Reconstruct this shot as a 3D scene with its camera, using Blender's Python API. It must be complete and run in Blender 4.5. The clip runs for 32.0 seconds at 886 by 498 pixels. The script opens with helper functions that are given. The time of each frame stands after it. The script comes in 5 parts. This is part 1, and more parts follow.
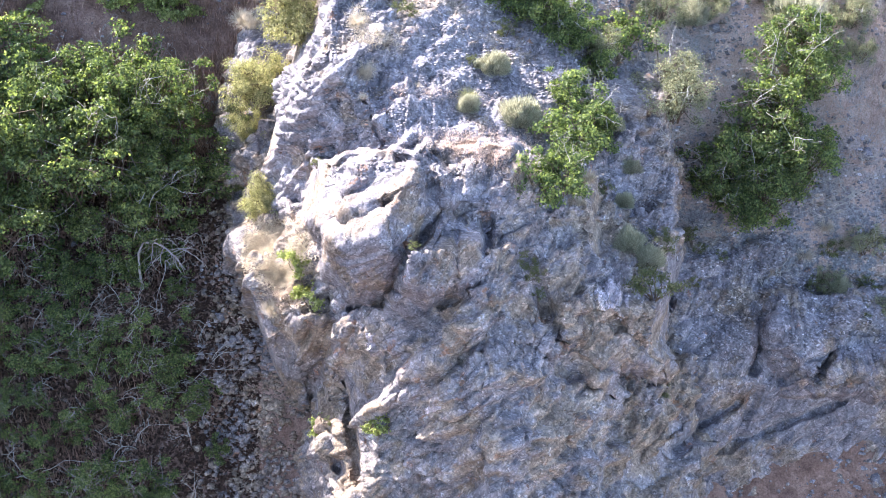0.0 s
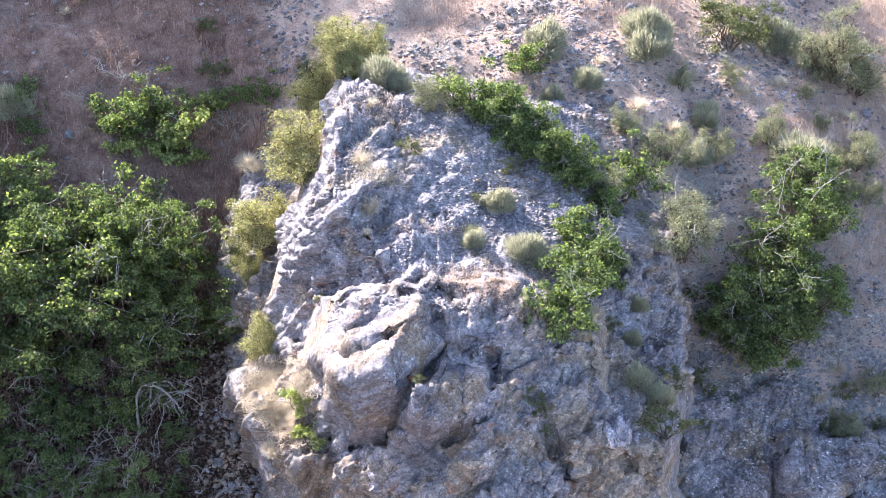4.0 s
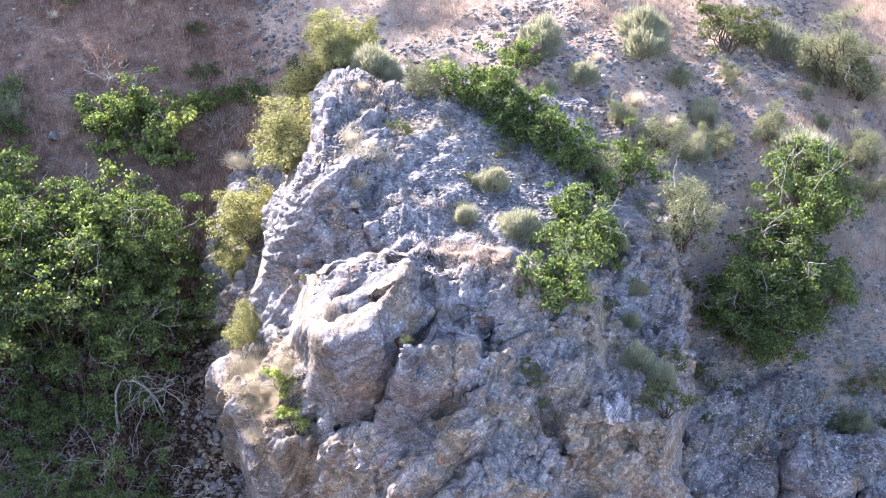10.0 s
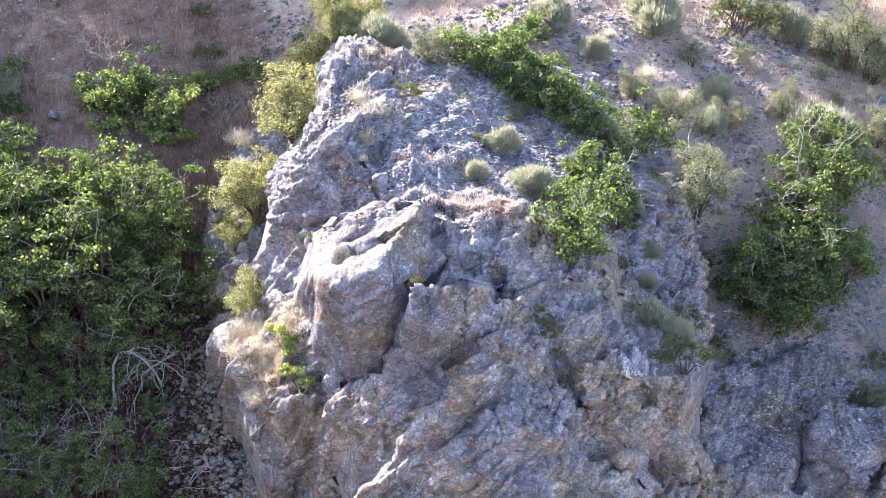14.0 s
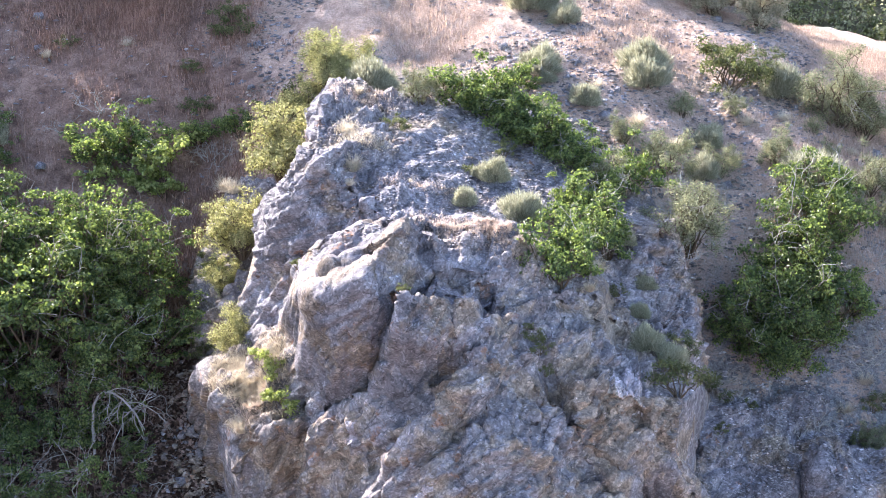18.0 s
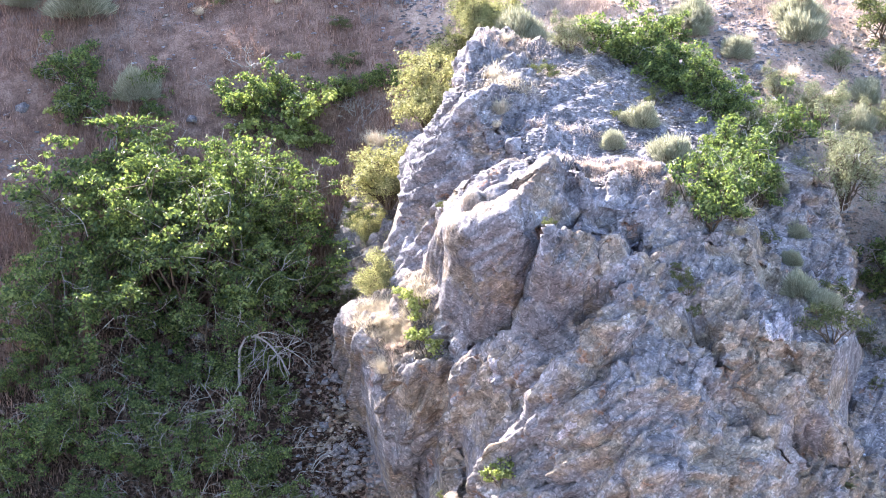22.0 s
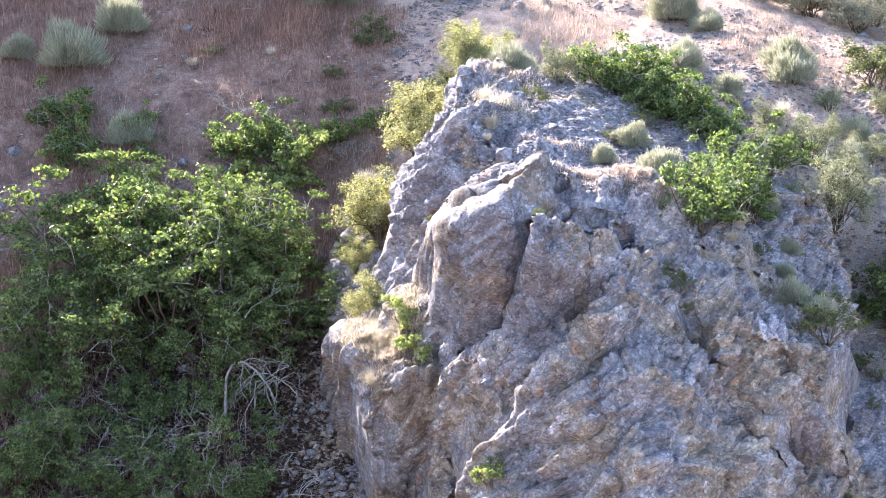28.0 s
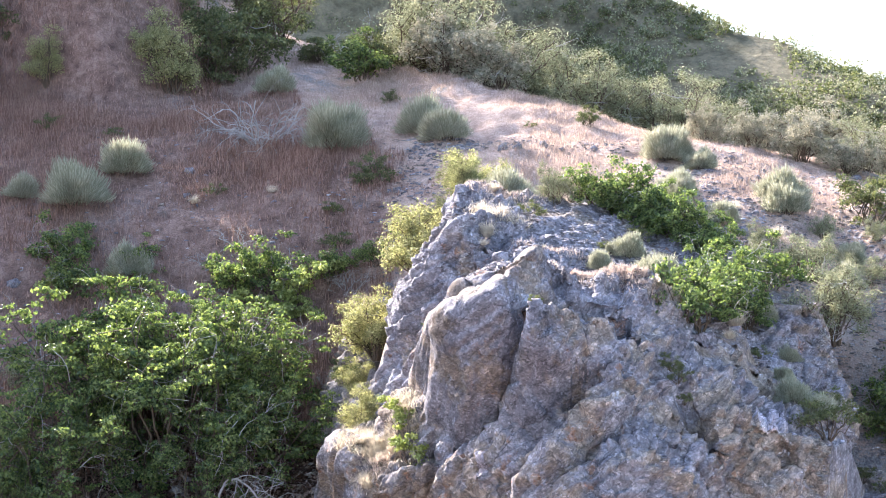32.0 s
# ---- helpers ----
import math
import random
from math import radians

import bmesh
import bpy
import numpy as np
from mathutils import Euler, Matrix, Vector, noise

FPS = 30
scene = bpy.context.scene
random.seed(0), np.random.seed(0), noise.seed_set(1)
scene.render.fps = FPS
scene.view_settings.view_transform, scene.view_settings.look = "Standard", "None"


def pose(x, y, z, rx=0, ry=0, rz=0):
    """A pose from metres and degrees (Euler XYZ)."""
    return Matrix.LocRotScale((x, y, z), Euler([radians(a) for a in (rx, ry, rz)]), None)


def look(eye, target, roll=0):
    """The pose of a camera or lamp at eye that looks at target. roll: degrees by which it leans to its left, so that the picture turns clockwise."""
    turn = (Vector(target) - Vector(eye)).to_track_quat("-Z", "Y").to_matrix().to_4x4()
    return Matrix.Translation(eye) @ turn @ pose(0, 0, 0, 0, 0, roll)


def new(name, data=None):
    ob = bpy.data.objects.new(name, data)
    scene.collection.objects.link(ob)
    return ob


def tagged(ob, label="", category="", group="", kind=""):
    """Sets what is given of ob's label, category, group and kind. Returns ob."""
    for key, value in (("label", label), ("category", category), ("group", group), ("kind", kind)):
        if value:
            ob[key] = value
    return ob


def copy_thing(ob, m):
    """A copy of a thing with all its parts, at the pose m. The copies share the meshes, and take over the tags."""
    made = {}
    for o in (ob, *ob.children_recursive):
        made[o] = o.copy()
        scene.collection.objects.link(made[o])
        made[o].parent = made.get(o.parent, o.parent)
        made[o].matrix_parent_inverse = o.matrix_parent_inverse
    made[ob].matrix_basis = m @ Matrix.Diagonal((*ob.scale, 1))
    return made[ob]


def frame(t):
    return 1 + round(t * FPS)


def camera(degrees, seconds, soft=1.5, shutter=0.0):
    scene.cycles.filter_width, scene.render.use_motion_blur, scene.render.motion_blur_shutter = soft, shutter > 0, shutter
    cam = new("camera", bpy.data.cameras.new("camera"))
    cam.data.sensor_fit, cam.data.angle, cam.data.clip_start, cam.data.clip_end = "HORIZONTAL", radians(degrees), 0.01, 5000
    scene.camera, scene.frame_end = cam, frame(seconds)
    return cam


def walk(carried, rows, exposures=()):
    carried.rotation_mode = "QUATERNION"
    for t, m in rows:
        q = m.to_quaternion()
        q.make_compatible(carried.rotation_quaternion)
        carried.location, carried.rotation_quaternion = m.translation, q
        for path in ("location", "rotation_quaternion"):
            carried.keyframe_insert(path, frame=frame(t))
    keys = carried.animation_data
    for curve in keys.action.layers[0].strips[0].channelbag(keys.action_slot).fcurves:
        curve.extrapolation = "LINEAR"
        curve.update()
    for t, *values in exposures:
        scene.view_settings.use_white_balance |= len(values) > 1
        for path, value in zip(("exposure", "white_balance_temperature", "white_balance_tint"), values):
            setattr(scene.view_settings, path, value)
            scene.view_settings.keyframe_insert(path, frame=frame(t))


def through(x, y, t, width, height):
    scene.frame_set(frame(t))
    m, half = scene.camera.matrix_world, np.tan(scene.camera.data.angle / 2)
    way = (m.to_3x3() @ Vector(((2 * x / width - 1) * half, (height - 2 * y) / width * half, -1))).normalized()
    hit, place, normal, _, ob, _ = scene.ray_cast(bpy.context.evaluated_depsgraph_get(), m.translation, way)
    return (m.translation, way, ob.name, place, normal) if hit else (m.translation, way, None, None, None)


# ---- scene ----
cam = camera(32.72, 32.0, soft=0.5)
# the film camera's own brightening and darkening
EXPOSURES = [(t, stops, 6500, 14) for t, stops in ((0, 2.22), (2, 2.12), (4, 1.98), (6, 2), (8, 2.14), (9, 2.17), (11, 1.96), (13, 2), (14.5, 2.09), (16.5, 2.06), (18, 2), (20, 2.24), (24, 2.38), (28, 2.26), (30, 2.36), (31, 2.34), (32, 2.12))]
PATH = [
    (0, (-0.080, -20.595, 23.035), (0.149, -4.304, 11.435), 0.09),
    (0.5, (-0.089, -20.619, 22.957), (0.142, -4.334, 11.350), 0.07),
    (1, (-0.079, -20.637, 22.874), (0.141, -4.353, 11.265), 0.05),
    (1.5, (-0.063, -20.566, 22.863), (0.145, -4.020, 11.630), 0.05),
    (2, (-0.041, -20.531, 22.870), (0.145, -3.483, 12.413), -0.04),
    (2.5, (-0.071, -20.593, 22.758), (0.131, -3.084, 13.095), -0.05),
    (3, (-0.070, -20.606, 22.631), (0.133, -3.067, 13.022), -0.03),
    (3.5, (-0.054, -20.604, 22.470), (0.133, -3.074, 12.843), -0.05),
    (4, (-0.118, -20.613, 22.202), (0.096, -3.060, 12.618), -0.03),
    (4.5, (-0.163, -20.654, 21.957), (0.067, -3.086, 12.401), 0.00),
    (6.5, (-0.057, -20.763, 21.049), (0.166, -2.912, 12.032), -0.03),
    (7, (0.001, -20.742, 20.815), (0.218, -2.901, 11.780), -0.04),
    (7.5, (0.028, -20.763, 20.575), (0.245, -2.923, 11.538), -0.04),
    (8, (0.073, -20.805, 20.368), (0.266, -2.962, 11.336), -0.11),
    (8.5, (0.081, -20.811, 20.227), (0.287, -2.979, 11.172), -0.05),
    (9, (0.085, -20.828, 20.095), (0.297, -2.914, 11.204), -0.02),
    (9.5, (0.079, -20.881, 19.888), (0.287, -2.769, 11.408), -0.01),
    (10, (0.031, -20.909, 19.618), (0.247, -2.614, 11.541), 0.02),
    (10.5, (-0.069, -20.942, 19.302), (0.157, -2.468, 11.641), 0.04),
    (11, (-0.119, -20.975, 19.002), (0.098, -2.338, 11.750), 0.07),
    (11.5, (-0.154, -21.003, 18.680), (0.062, -2.286, 11.636), 0.08),
    (12, (-0.178, -21.011, 18.504), (0.043, -2.296, 11.454), 0.09),
    (12.5, (-0.190, -21.005, 18.291), (0.049, -2.283, 11.262), 0.16),
    (13, (-0.198, -21.010, 17.972), (0.055, -2.282, 10.957), 0.15),
    (13.5, (-0.207, -21.023, 17.711), (0.063, -2.291, 10.707), 0.20),
    (14, (-0.176, -21.024, 17.428), (0.088, -2.287, 10.437), 0.22),
    (14.5, (-0.132, -21.029, 17.175), (0.140, -2.292, 10.186), 0.24),
    (16.5, (-0.077, -21.065, 16.349), (0.196, -1.987, 10.354), 0.30),
    (17, (-0.069, -21.133, 16.058), (0.204, -1.840, 10.794), 0.30),
    (17.5, (-0.055, -21.195, 15.729), (0.225, -1.843, 10.689), 0.33),
    (18, (-0.019, -21.220, 15.424), (0.271, -1.865, 10.394), 0.32),
    (18.5, (0.015, -21.195, 15.130), (0.316, -1.834, 10.121), 0.30),
    (19, (-0.008, -21.191, 14.861), (0.299, -1.826, 9.869), 0.33),
    (19.5, (-0.074, -21.245, 14.629), (-0.139, -1.877, 9.638), 0.22),
    (20, (-0.082, -21.269, 14.511), (-0.777, -1.915, 9.517), -0.01),
    (20.5, (-0.099, -21.264, 14.484), (-1.184, -1.924, 9.506), -0.13),
    (21, (-0.069, -21.243, 14.462), (-1.420, -1.920, 9.483), -0.24),
    (21.5, (-0.049, -21.254, 14.466), (-1.573, -1.945, 9.486), -0.31),
    (22, (-0.025, -21.271, 14.480), (-1.652, -1.969, 9.502), -0.34),
    (22.5, (0.034, -21.289, 14.498), (-1.601, -1.989, 9.513), -0.32),
    (23, (0.064, -21.323, 14.356), (-1.549, -2.017, 9.389), -0.27),
    (23.5, (0.117, -21.365, 14.089), (-1.489, -2.054, 9.142), -0.24),
    (24, (0.129, -21.392, 13.931), (-1.474, -2.060, 9.062), -0.24),
    (24.5, (0.114, -21.412, 13.812), (-1.512, -1.910, 9.685), -0.32),
    (26.5, (0.084, -21.479, 12.890), (-1.516, -1.780, 9.828), -0.11),
    (27, (0.064, -21.497, 12.649), (-1.523, -1.793, 9.612), -0.06),
    (27.5, (0.061, -21.503, 12.508), (-1.527, -1.801, 9.454), -0.10),
    (28, (0.048, -21.478, 12.385), (-1.531, -1.768, 9.376), -0.06),
    (28.5, (0.064, -21.449, 12.258), (-1.522, -1.714, 9.421), -0.07),
    (29, (0.088, -21.440, 12.099), (-1.507, -1.681, 9.448), -0.07),
    (29.5, (0.090, -21.473, 11.825), (-1.497, -1.688, 9.372), -0.03),
    (30, (0.107, -21.513, 11.602), (-1.484, -1.702, 9.363), -0.04),
    (30.5, (0.159, -21.530, 11.410), (-1.469, -1.642, 10.061), -0.11),
    (31, (0.135, -21.612, 11.133), (-1.477, -1.678, 10.929), -0.04),
    (31.5, (0.142, -21.640, 10.853), (-1.474, -1.706, 10.744), -0.00),
    (32, (0.146, -21.627, 10.657), (-1.481, -1.693, 10.557), -0.01),
]
walk(cam, [(t, look(eye, target, roll)) for t, eye, target, roll in PATH], exposures=EXPOSURES)

# ---- light ----
SUN_AZ, SUN_EL = math.atan2(-0.70, 0.71), radians(35)   # from the back, over the crest
sun_dir = Vector((math.sin(SUN_AZ) * math.cos(SUN_EL), math.cos(SUN_AZ) * math.cos(SUN_EL), math.sin(SUN_EL)))
world = bpy.data.worlds.new("world")
scene.world = world
world.use_nodes = True
wn = world.node_tree
sky = wn.nodes.new("ShaderNodeTexSky")
sky.sky_type = 'NISHITA'
sky.sun_disc = False
sky.sun_elevation, sky.sun_rotation = SUN_EL, SUN_AZ
sky.dust_density = 1.6
wn.links.new(sky.outputs[0], wn.nodes["Background"].inputs[0])
wn.nodes["Background"].inputs[1].default_value = 0.15
sun = new("sun", bpy.data.lights.new("sun", 'SUN'))
sun.data.energy, sun.data.angle, sun.data.color = 4.5, radians(0.53), (1.0, 0.935, 0.86)
sun.matrix_world = look(sun_dir * 100, (0, 0, 0))


# ---- materials ----
def material(name, rough=0.9):
    m = bpy.data.materials.new(name)
    m.use_nodes = True
    b = m.node_tree.nodes["Principled BSDF"]
    b.inputs["Roughness"].default_value = rough
    b.inputs["Specular IOR Level"].default_value = 0.25
    return m, m.node_tree, b


def nodes(nt, kind, **settings):
    n = nt.nodes.new(kind)
    for key, value in settings.items():
        if key in n.inputs:
            n.inputs[key].default_value = value
    return n


def noise_tex(nt, scale, detail=4.0, rough=0.6, distortion=0.0, coords=None):
    n = nt.nodes.new("ShaderNodeTexNoise")
    n.inputs["Scale"].default_value = scale
    n.inputs["Detail"].default_value = detail
    n.inputs["Roughness"].default_value = rough
    n.inputs["Distortion"].default_value = distortion
    if coords is not None:
        nt.links.new(coords, n.inputs["Vector"])
    return n.outputs["Fac"]


def ramp(nt, fac, stops):
    n = nt.nodes.new("ShaderNodeValToRGB")
    e = n.color_ramp.elements
    while len(e) < len(stops):
        e.new(0.5)
    for k, (pos, col) in zip(e, stops):
        k.position, k.color = pos, (*col, 1) if len(col) == 3 else col
    nt.links.new(fac, n.inputs[0])
    return n.outputs[0]


def grey(v):
    return (v, v, v)


def mix(nt, fac, a, b, how='MIX'):
    n = nt.nodes.new("ShaderNodeMix")
    n.data_type, n.blend_type = 'RGBA', how
    for sock, value in ((0, fac), (6, a), (7, b)):
        if isinstance(value, (int, float)):
            n.inputs[sock].default_value = value
        elif isinstance(value, tuple):
            n.inputs[sock].default_value = (*value, 1)
        else:
            nt.links.new(value, n.inputs[sock])
    return n.outputs[2]


def bump(nt, b, height, strength, distance):
    n = nt.nodes.new("ShaderNodeBump")
    n.inputs["Strength"].default_value, n.inputs["Distance"].default_value = strength, distance
    nt.links.new(height, n.inputs["Height"])
    nt.links.new(n.outputs[0], b.inputs["Normal"])


def rock_material(name, tint=1.0, tan=0.5, cool=(1.04, 0.985, 1.05)):
    """Grey foliated rock: bluish and ochre faces, rust streaks, pale lichen, thin bed lines and hairline joints."""
    m, nt, b = material(name, 0.85)
    co = nt.nodes.new("ShaderNodeTexCoord").outputs["Object"]
    mp = nt.nodes.new("ShaderNodeMapping")
    mp.vector_type = 'TEXTURE'
    mp.inputs["Rotation"].default_value = (0.25, -0.64, 0.0)
    mp.inputs["Scale"].default_value = (1.6, 1.0, 0.42)
    nt.links.new(co, mp.inputs[0])
    sheet = mp.outputs[0]
    mid, fine = noise_tex(nt, 2.4, 8, 0.68, 0.0, co), noise_tex(nt, 34, 5, 0.75, 0, co)
    base = ramp(nt, mid, [(0.30, (0.160 * tint, 0.155 * tint, 0.168 * tint)), (0.46, (0.250 * tint, 0.240 * tint, 0.252 * tint)),
                          (0.58, (0.325 * tint, 0.310 * tint, 0.318 * tint)), (0.72, (0.44 * tint, 0.42 * tint, 0.41 * tint))])
    ochre = ramp(nt, noise_tex(nt, 1.0, 8, 0.68, 0.1, co), [(0.54 - 0.1 * tan, grey(0.0)), (0.62 - 0.1 * tan, grey(0.75))])
    base = mix(nt, ochre, base, mix(nt, 1.0, ramp(nt, mid, [(0.3, (0.20, 0.15, 0.105)), (0.5, (0.34, 0.272, 0.195)), (0.7, (0.50, 0.42, 0.32))]), grey(tint), 'MULTIPLY'))
    rust = ramp(nt, noise_tex(nt, 2.3, 8, 0.72, 0.2, co), [(0.60, grey(0.0)), (0.66, grey(0.7))])
    base = mix(nt, rust, base, (0.29, 0.145, 0.075))
    pale = ramp(nt, noise_tex(nt, 4.5, 8, 0.78, 0.0, co), [(0.59, grey(0.0)), (0.66, grey(0.7))])
    base = mix(nt, pale, base, (0.50, 0.52, 0.55))
    warp = mix(nt, 0.06, co, nodes_color(nt, co, 9.0), 'ADD')
    chips, chip_col = cells(nt, warp, 9.0, 'F1')
    grains, grain_col = cells(nt, warp, 30.0, 'F1')
    base = mix(nt, 0.55, base, ramp(nt, chip_col, [(0.0, grey(0.6)), (0.5, grey(1.0)), (1.0, grey(1.4))]), 'MULTIPLY')
    base = mix(nt, 0.6, base, ramp(nt, grain_col, [(0.0, grey(0.45)), (0.5, grey(0.95)), (0.85, grey(1.25)), (1.0, grey(2.0))]), 'MULTIPLY')
    base = mix(nt, 0.9, base, ramp(nt, fine, [(0.30, grey(0.5)), (0.5, grey(1.0)), (0.70, grey(1.5))]), 'MULTIPLY')
    mp2 = nt.nodes.new("ShaderNodeMapping")
    mp2.vector_type = 'TEXTURE'
    mp2.inputs["Rotation"].default_value = (0.25, -0.64, 0.0)
    mp2.inputs["Scale"].default_value = (2.2, 1.6, 0.25)
    nt.links.new(co, mp2.inputs[0])
    bed_lines = noise_tex(nt, 4.2, 6, 0.62, 0.35, mp2.outputs[0])
    base = mix(nt, 0.3, base, ramp(nt, bed_lines, [(0.36, grey(0.45)), (0.46, grey(1.0)), (0.60, grey(1.1)), (0.70, grey(1.5))]), 'MULTIPLY')
    edge, _ = cells(nt, mix(nt, 0.12, sheet, nodes_color(nt, sheet, 5.0), 'ADD'), 1.3, 'DISTANCE_TO_EDGE')
    crack = ramp(nt, edge, [(0.0, grey(0.25)), (0.012, grey(1.0))])
    base = mix(nt, 0.7, base, crack, 'MULTIPLY')
    base = mix(nt, 1.0, base, cool, 'MULTIPLY')
    nt.links.new(base, b.inputs["Base Color"])
    height = mix(nt, 0.5, mix(nt, 0.5, chip_col, grain_col), mix(nt, 0.5, noise_tex(nt, 9, 8, 0.75, 0.2, co), fine))
    bump(nt, b, mix(nt, 0.2, height, bed_lines), 1.0, 0.035)
    return m


def cells(nt, coords, scale, feature):
    """Broken cells: the distance inside each and a grey of its own."""
    v = nt.nodes.new("ShaderNodeTexVoronoi")
    v.feature = feature
    v.inputs["Scale"].default_value = scale
    nt.links.new(coords, v.inputs["Vector"])
    if feature != 'F1':
        return v.outputs["Distance"], None
    s = nt.nodes.new("ShaderNodeSeparateColor")
    nt.links.new(v.outputs["Color"], s.inputs[0])
    return v.outputs["Distance"], s.outputs[0]


def nodes_color(nt, coords, scale):
    n = nt.nodes.new("ShaderNodeTexNoise")
    n.inputs["Scale"].default_value = scale
    nt.links.new(coords, n.inputs["Vector"])
    return n.outputs["Color"]


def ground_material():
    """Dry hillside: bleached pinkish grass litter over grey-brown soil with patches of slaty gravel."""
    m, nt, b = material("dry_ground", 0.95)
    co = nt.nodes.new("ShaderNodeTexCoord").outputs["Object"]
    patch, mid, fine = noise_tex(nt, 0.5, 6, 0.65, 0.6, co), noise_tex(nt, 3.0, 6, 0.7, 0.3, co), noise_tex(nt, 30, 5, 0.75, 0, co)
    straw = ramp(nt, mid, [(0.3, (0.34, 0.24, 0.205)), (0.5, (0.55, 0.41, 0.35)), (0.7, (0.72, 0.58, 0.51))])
    # reddish soil, set darker than the straw partly to stand for the slope's shade
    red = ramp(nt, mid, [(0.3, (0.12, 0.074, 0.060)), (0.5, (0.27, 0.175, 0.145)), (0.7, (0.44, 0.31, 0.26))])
    gravel = ramp(nt, noise_tex(nt, 16, 6, 0.8, 0, co), [(0.3, (0.13, 0.126, 0.13)), (0.5, (0.29, 0.285, 0.29)), (0.72, (0.52, 0.51, 0.51))])
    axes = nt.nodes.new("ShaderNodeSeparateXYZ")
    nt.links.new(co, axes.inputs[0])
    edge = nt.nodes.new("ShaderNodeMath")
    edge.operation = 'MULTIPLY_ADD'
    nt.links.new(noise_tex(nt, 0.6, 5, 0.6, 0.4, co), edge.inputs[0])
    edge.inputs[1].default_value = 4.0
    # pale straw returns up the slope, painting in the weaker shade there
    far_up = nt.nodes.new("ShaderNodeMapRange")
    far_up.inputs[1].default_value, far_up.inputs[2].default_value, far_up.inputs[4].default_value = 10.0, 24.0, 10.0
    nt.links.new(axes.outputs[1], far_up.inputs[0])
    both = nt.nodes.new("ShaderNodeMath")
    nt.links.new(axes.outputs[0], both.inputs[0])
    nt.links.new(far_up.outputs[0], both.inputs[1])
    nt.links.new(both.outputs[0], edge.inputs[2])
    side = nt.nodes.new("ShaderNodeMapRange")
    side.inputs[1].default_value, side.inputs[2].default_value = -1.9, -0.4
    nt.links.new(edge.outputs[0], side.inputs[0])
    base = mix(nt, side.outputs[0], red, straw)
    slate = mix(nt, side.outputs[0], grey(0.35), grey(0.9))
    low = nt.nodes.new("ShaderNodeMapRange")                                       # the scree below the spur is bare slate
    low.inputs[1].default_value, low.inputs[2].default_value = 5.0, 2.6
    nt.links.new(axes.outputs[1], low.inputs[0])
    right = nt.nodes.new("ShaderNodeMapRange")
    right.inputs[1].default_value, right.inputs[2].default_value = 2.5, 3.5
    nt.links.new(axes.outputs[0], right.inputs[0])
    foot = nt.nodes.new("ShaderNodeMapRange")
    foot.inputs[1].default_value, foot.inputs[2].default_value = 0.3, 1.4
    nt.links.new(axes.outputs[1], foot.inputs[0])
    scree = mix(nt, 1.0, mix(nt, 1.0, mix(nt, 1.0, low.outputs[0], foot.outputs[0], 'MULTIPLY'), right.outputs[0], 'MULTIPLY'), ramp(nt, mid, [(0.44, grey(0.2)), (0.52, grey(1.0))]), 'MULTIPLY')
    base = mix(nt, mix(nt, 1.0, ramp(nt, patch, [(0.57, grey(0.0)), (0.66, grey(1.0))]), slate, 'MULTIPLY'), base, gravel)
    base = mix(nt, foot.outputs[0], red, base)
    base = mix(nt, scree, base, mix(nt, 1.0, gravel, (0.72, 0.76, 0.84), 'MULTIPLY'))
    base = mix(nt, 1.0, base, ramp(nt, fine, [(0.28, grey(0.4)), (0.5, grey(1.0)), (0.74, grey(1.5))]), 'MULTIPLY')
    nt.links.new(base, b.inputs["Base Color"])
    bump(nt, b, mix(nt, 0.5, mid, fine), 1.0, 0.12)
    return m


def leaf_material(name, dark, light, through=0.42, gloss=0.45, glowing=(1.7, 1.8, 0.8)):
    """Leaves: colour differs from leaf to leaf, light comes through them."""
    m, nt, b = material(name, gloss)
    geo = nt.nodes.new("ShaderNodeNewGeometry")
    col = ramp(nt, geo.outputs["Random Per Island"], [(0.0, dark), (0.5, tuple(0.65 * u + 0.35 * w for u, w in zip(dark, light))), (1.0, light)])
    nt.links.new(col, b.inputs["Base Color"])
    glow = nt.nodes.new("ShaderNodeBsdfTranslucent")
    nt.links.new(mix(nt, 1.0, col, glowing, 'MULTIPLY'), glow.inputs["Color"])
    both = nt.nodes.new("ShaderNodeMixShader")
    both.inputs[0].default_value = through
    nt.links.new(b.outputs[0], both.inputs[1])
    nt.links.new(glow.outputs[0], both.inputs[2])
    nt.links.new(both.outputs[0], nt.nodes["Material Output"].inputs["Surface"])
    return m


def far_material():
    """Far slope: olive-grey grass in soft patches."""
    m, nt, b = material("far_grass", 0.95)
    co = nt.nodes.new("ShaderNodeTexCoord").outputs["Object"]
    base = ramp(nt, noise_tex(nt, 0.12, 8, 0.7, 0.5, co), [(0.35, (0.075, 0.072, 0.042)), (0.5, (0.135, 0.122, 0.078)), (0.66, (0.23, 0.20, 0.135))])
    base = mix(nt, 1.0, base, ramp(nt, noise_tex(nt, 0.9, 8, 0.8, 0, co), [(0.3, grey(0.45)), (0.5, grey(1.0)), (0.7, grey(1.45))]), 'MULTIPLY')
    nt.links.new(base, b.inputs["Base Color"])
    bump(nt, b, noise_tex(nt, 0.8, 6, 0.7, 0, co), 1.0, 0.6)
    return m


def wood_material(name, dark, light):
    m, nt, b = material(name, 0.85)
    co = nt.nodes.new("ShaderNodeTexCoord").outputs["Object"]
    nt.links.new(ramp(nt, noise_tex(nt, 9, 5, 0.7, 0.4, co), [(0.3, dark), (0.7, light)]), b.inputs["Base Color"])
    bump(nt, b, noise_tex(nt, 40, 4, 0.7, 0, co), 0.5, 0.01)
    return m


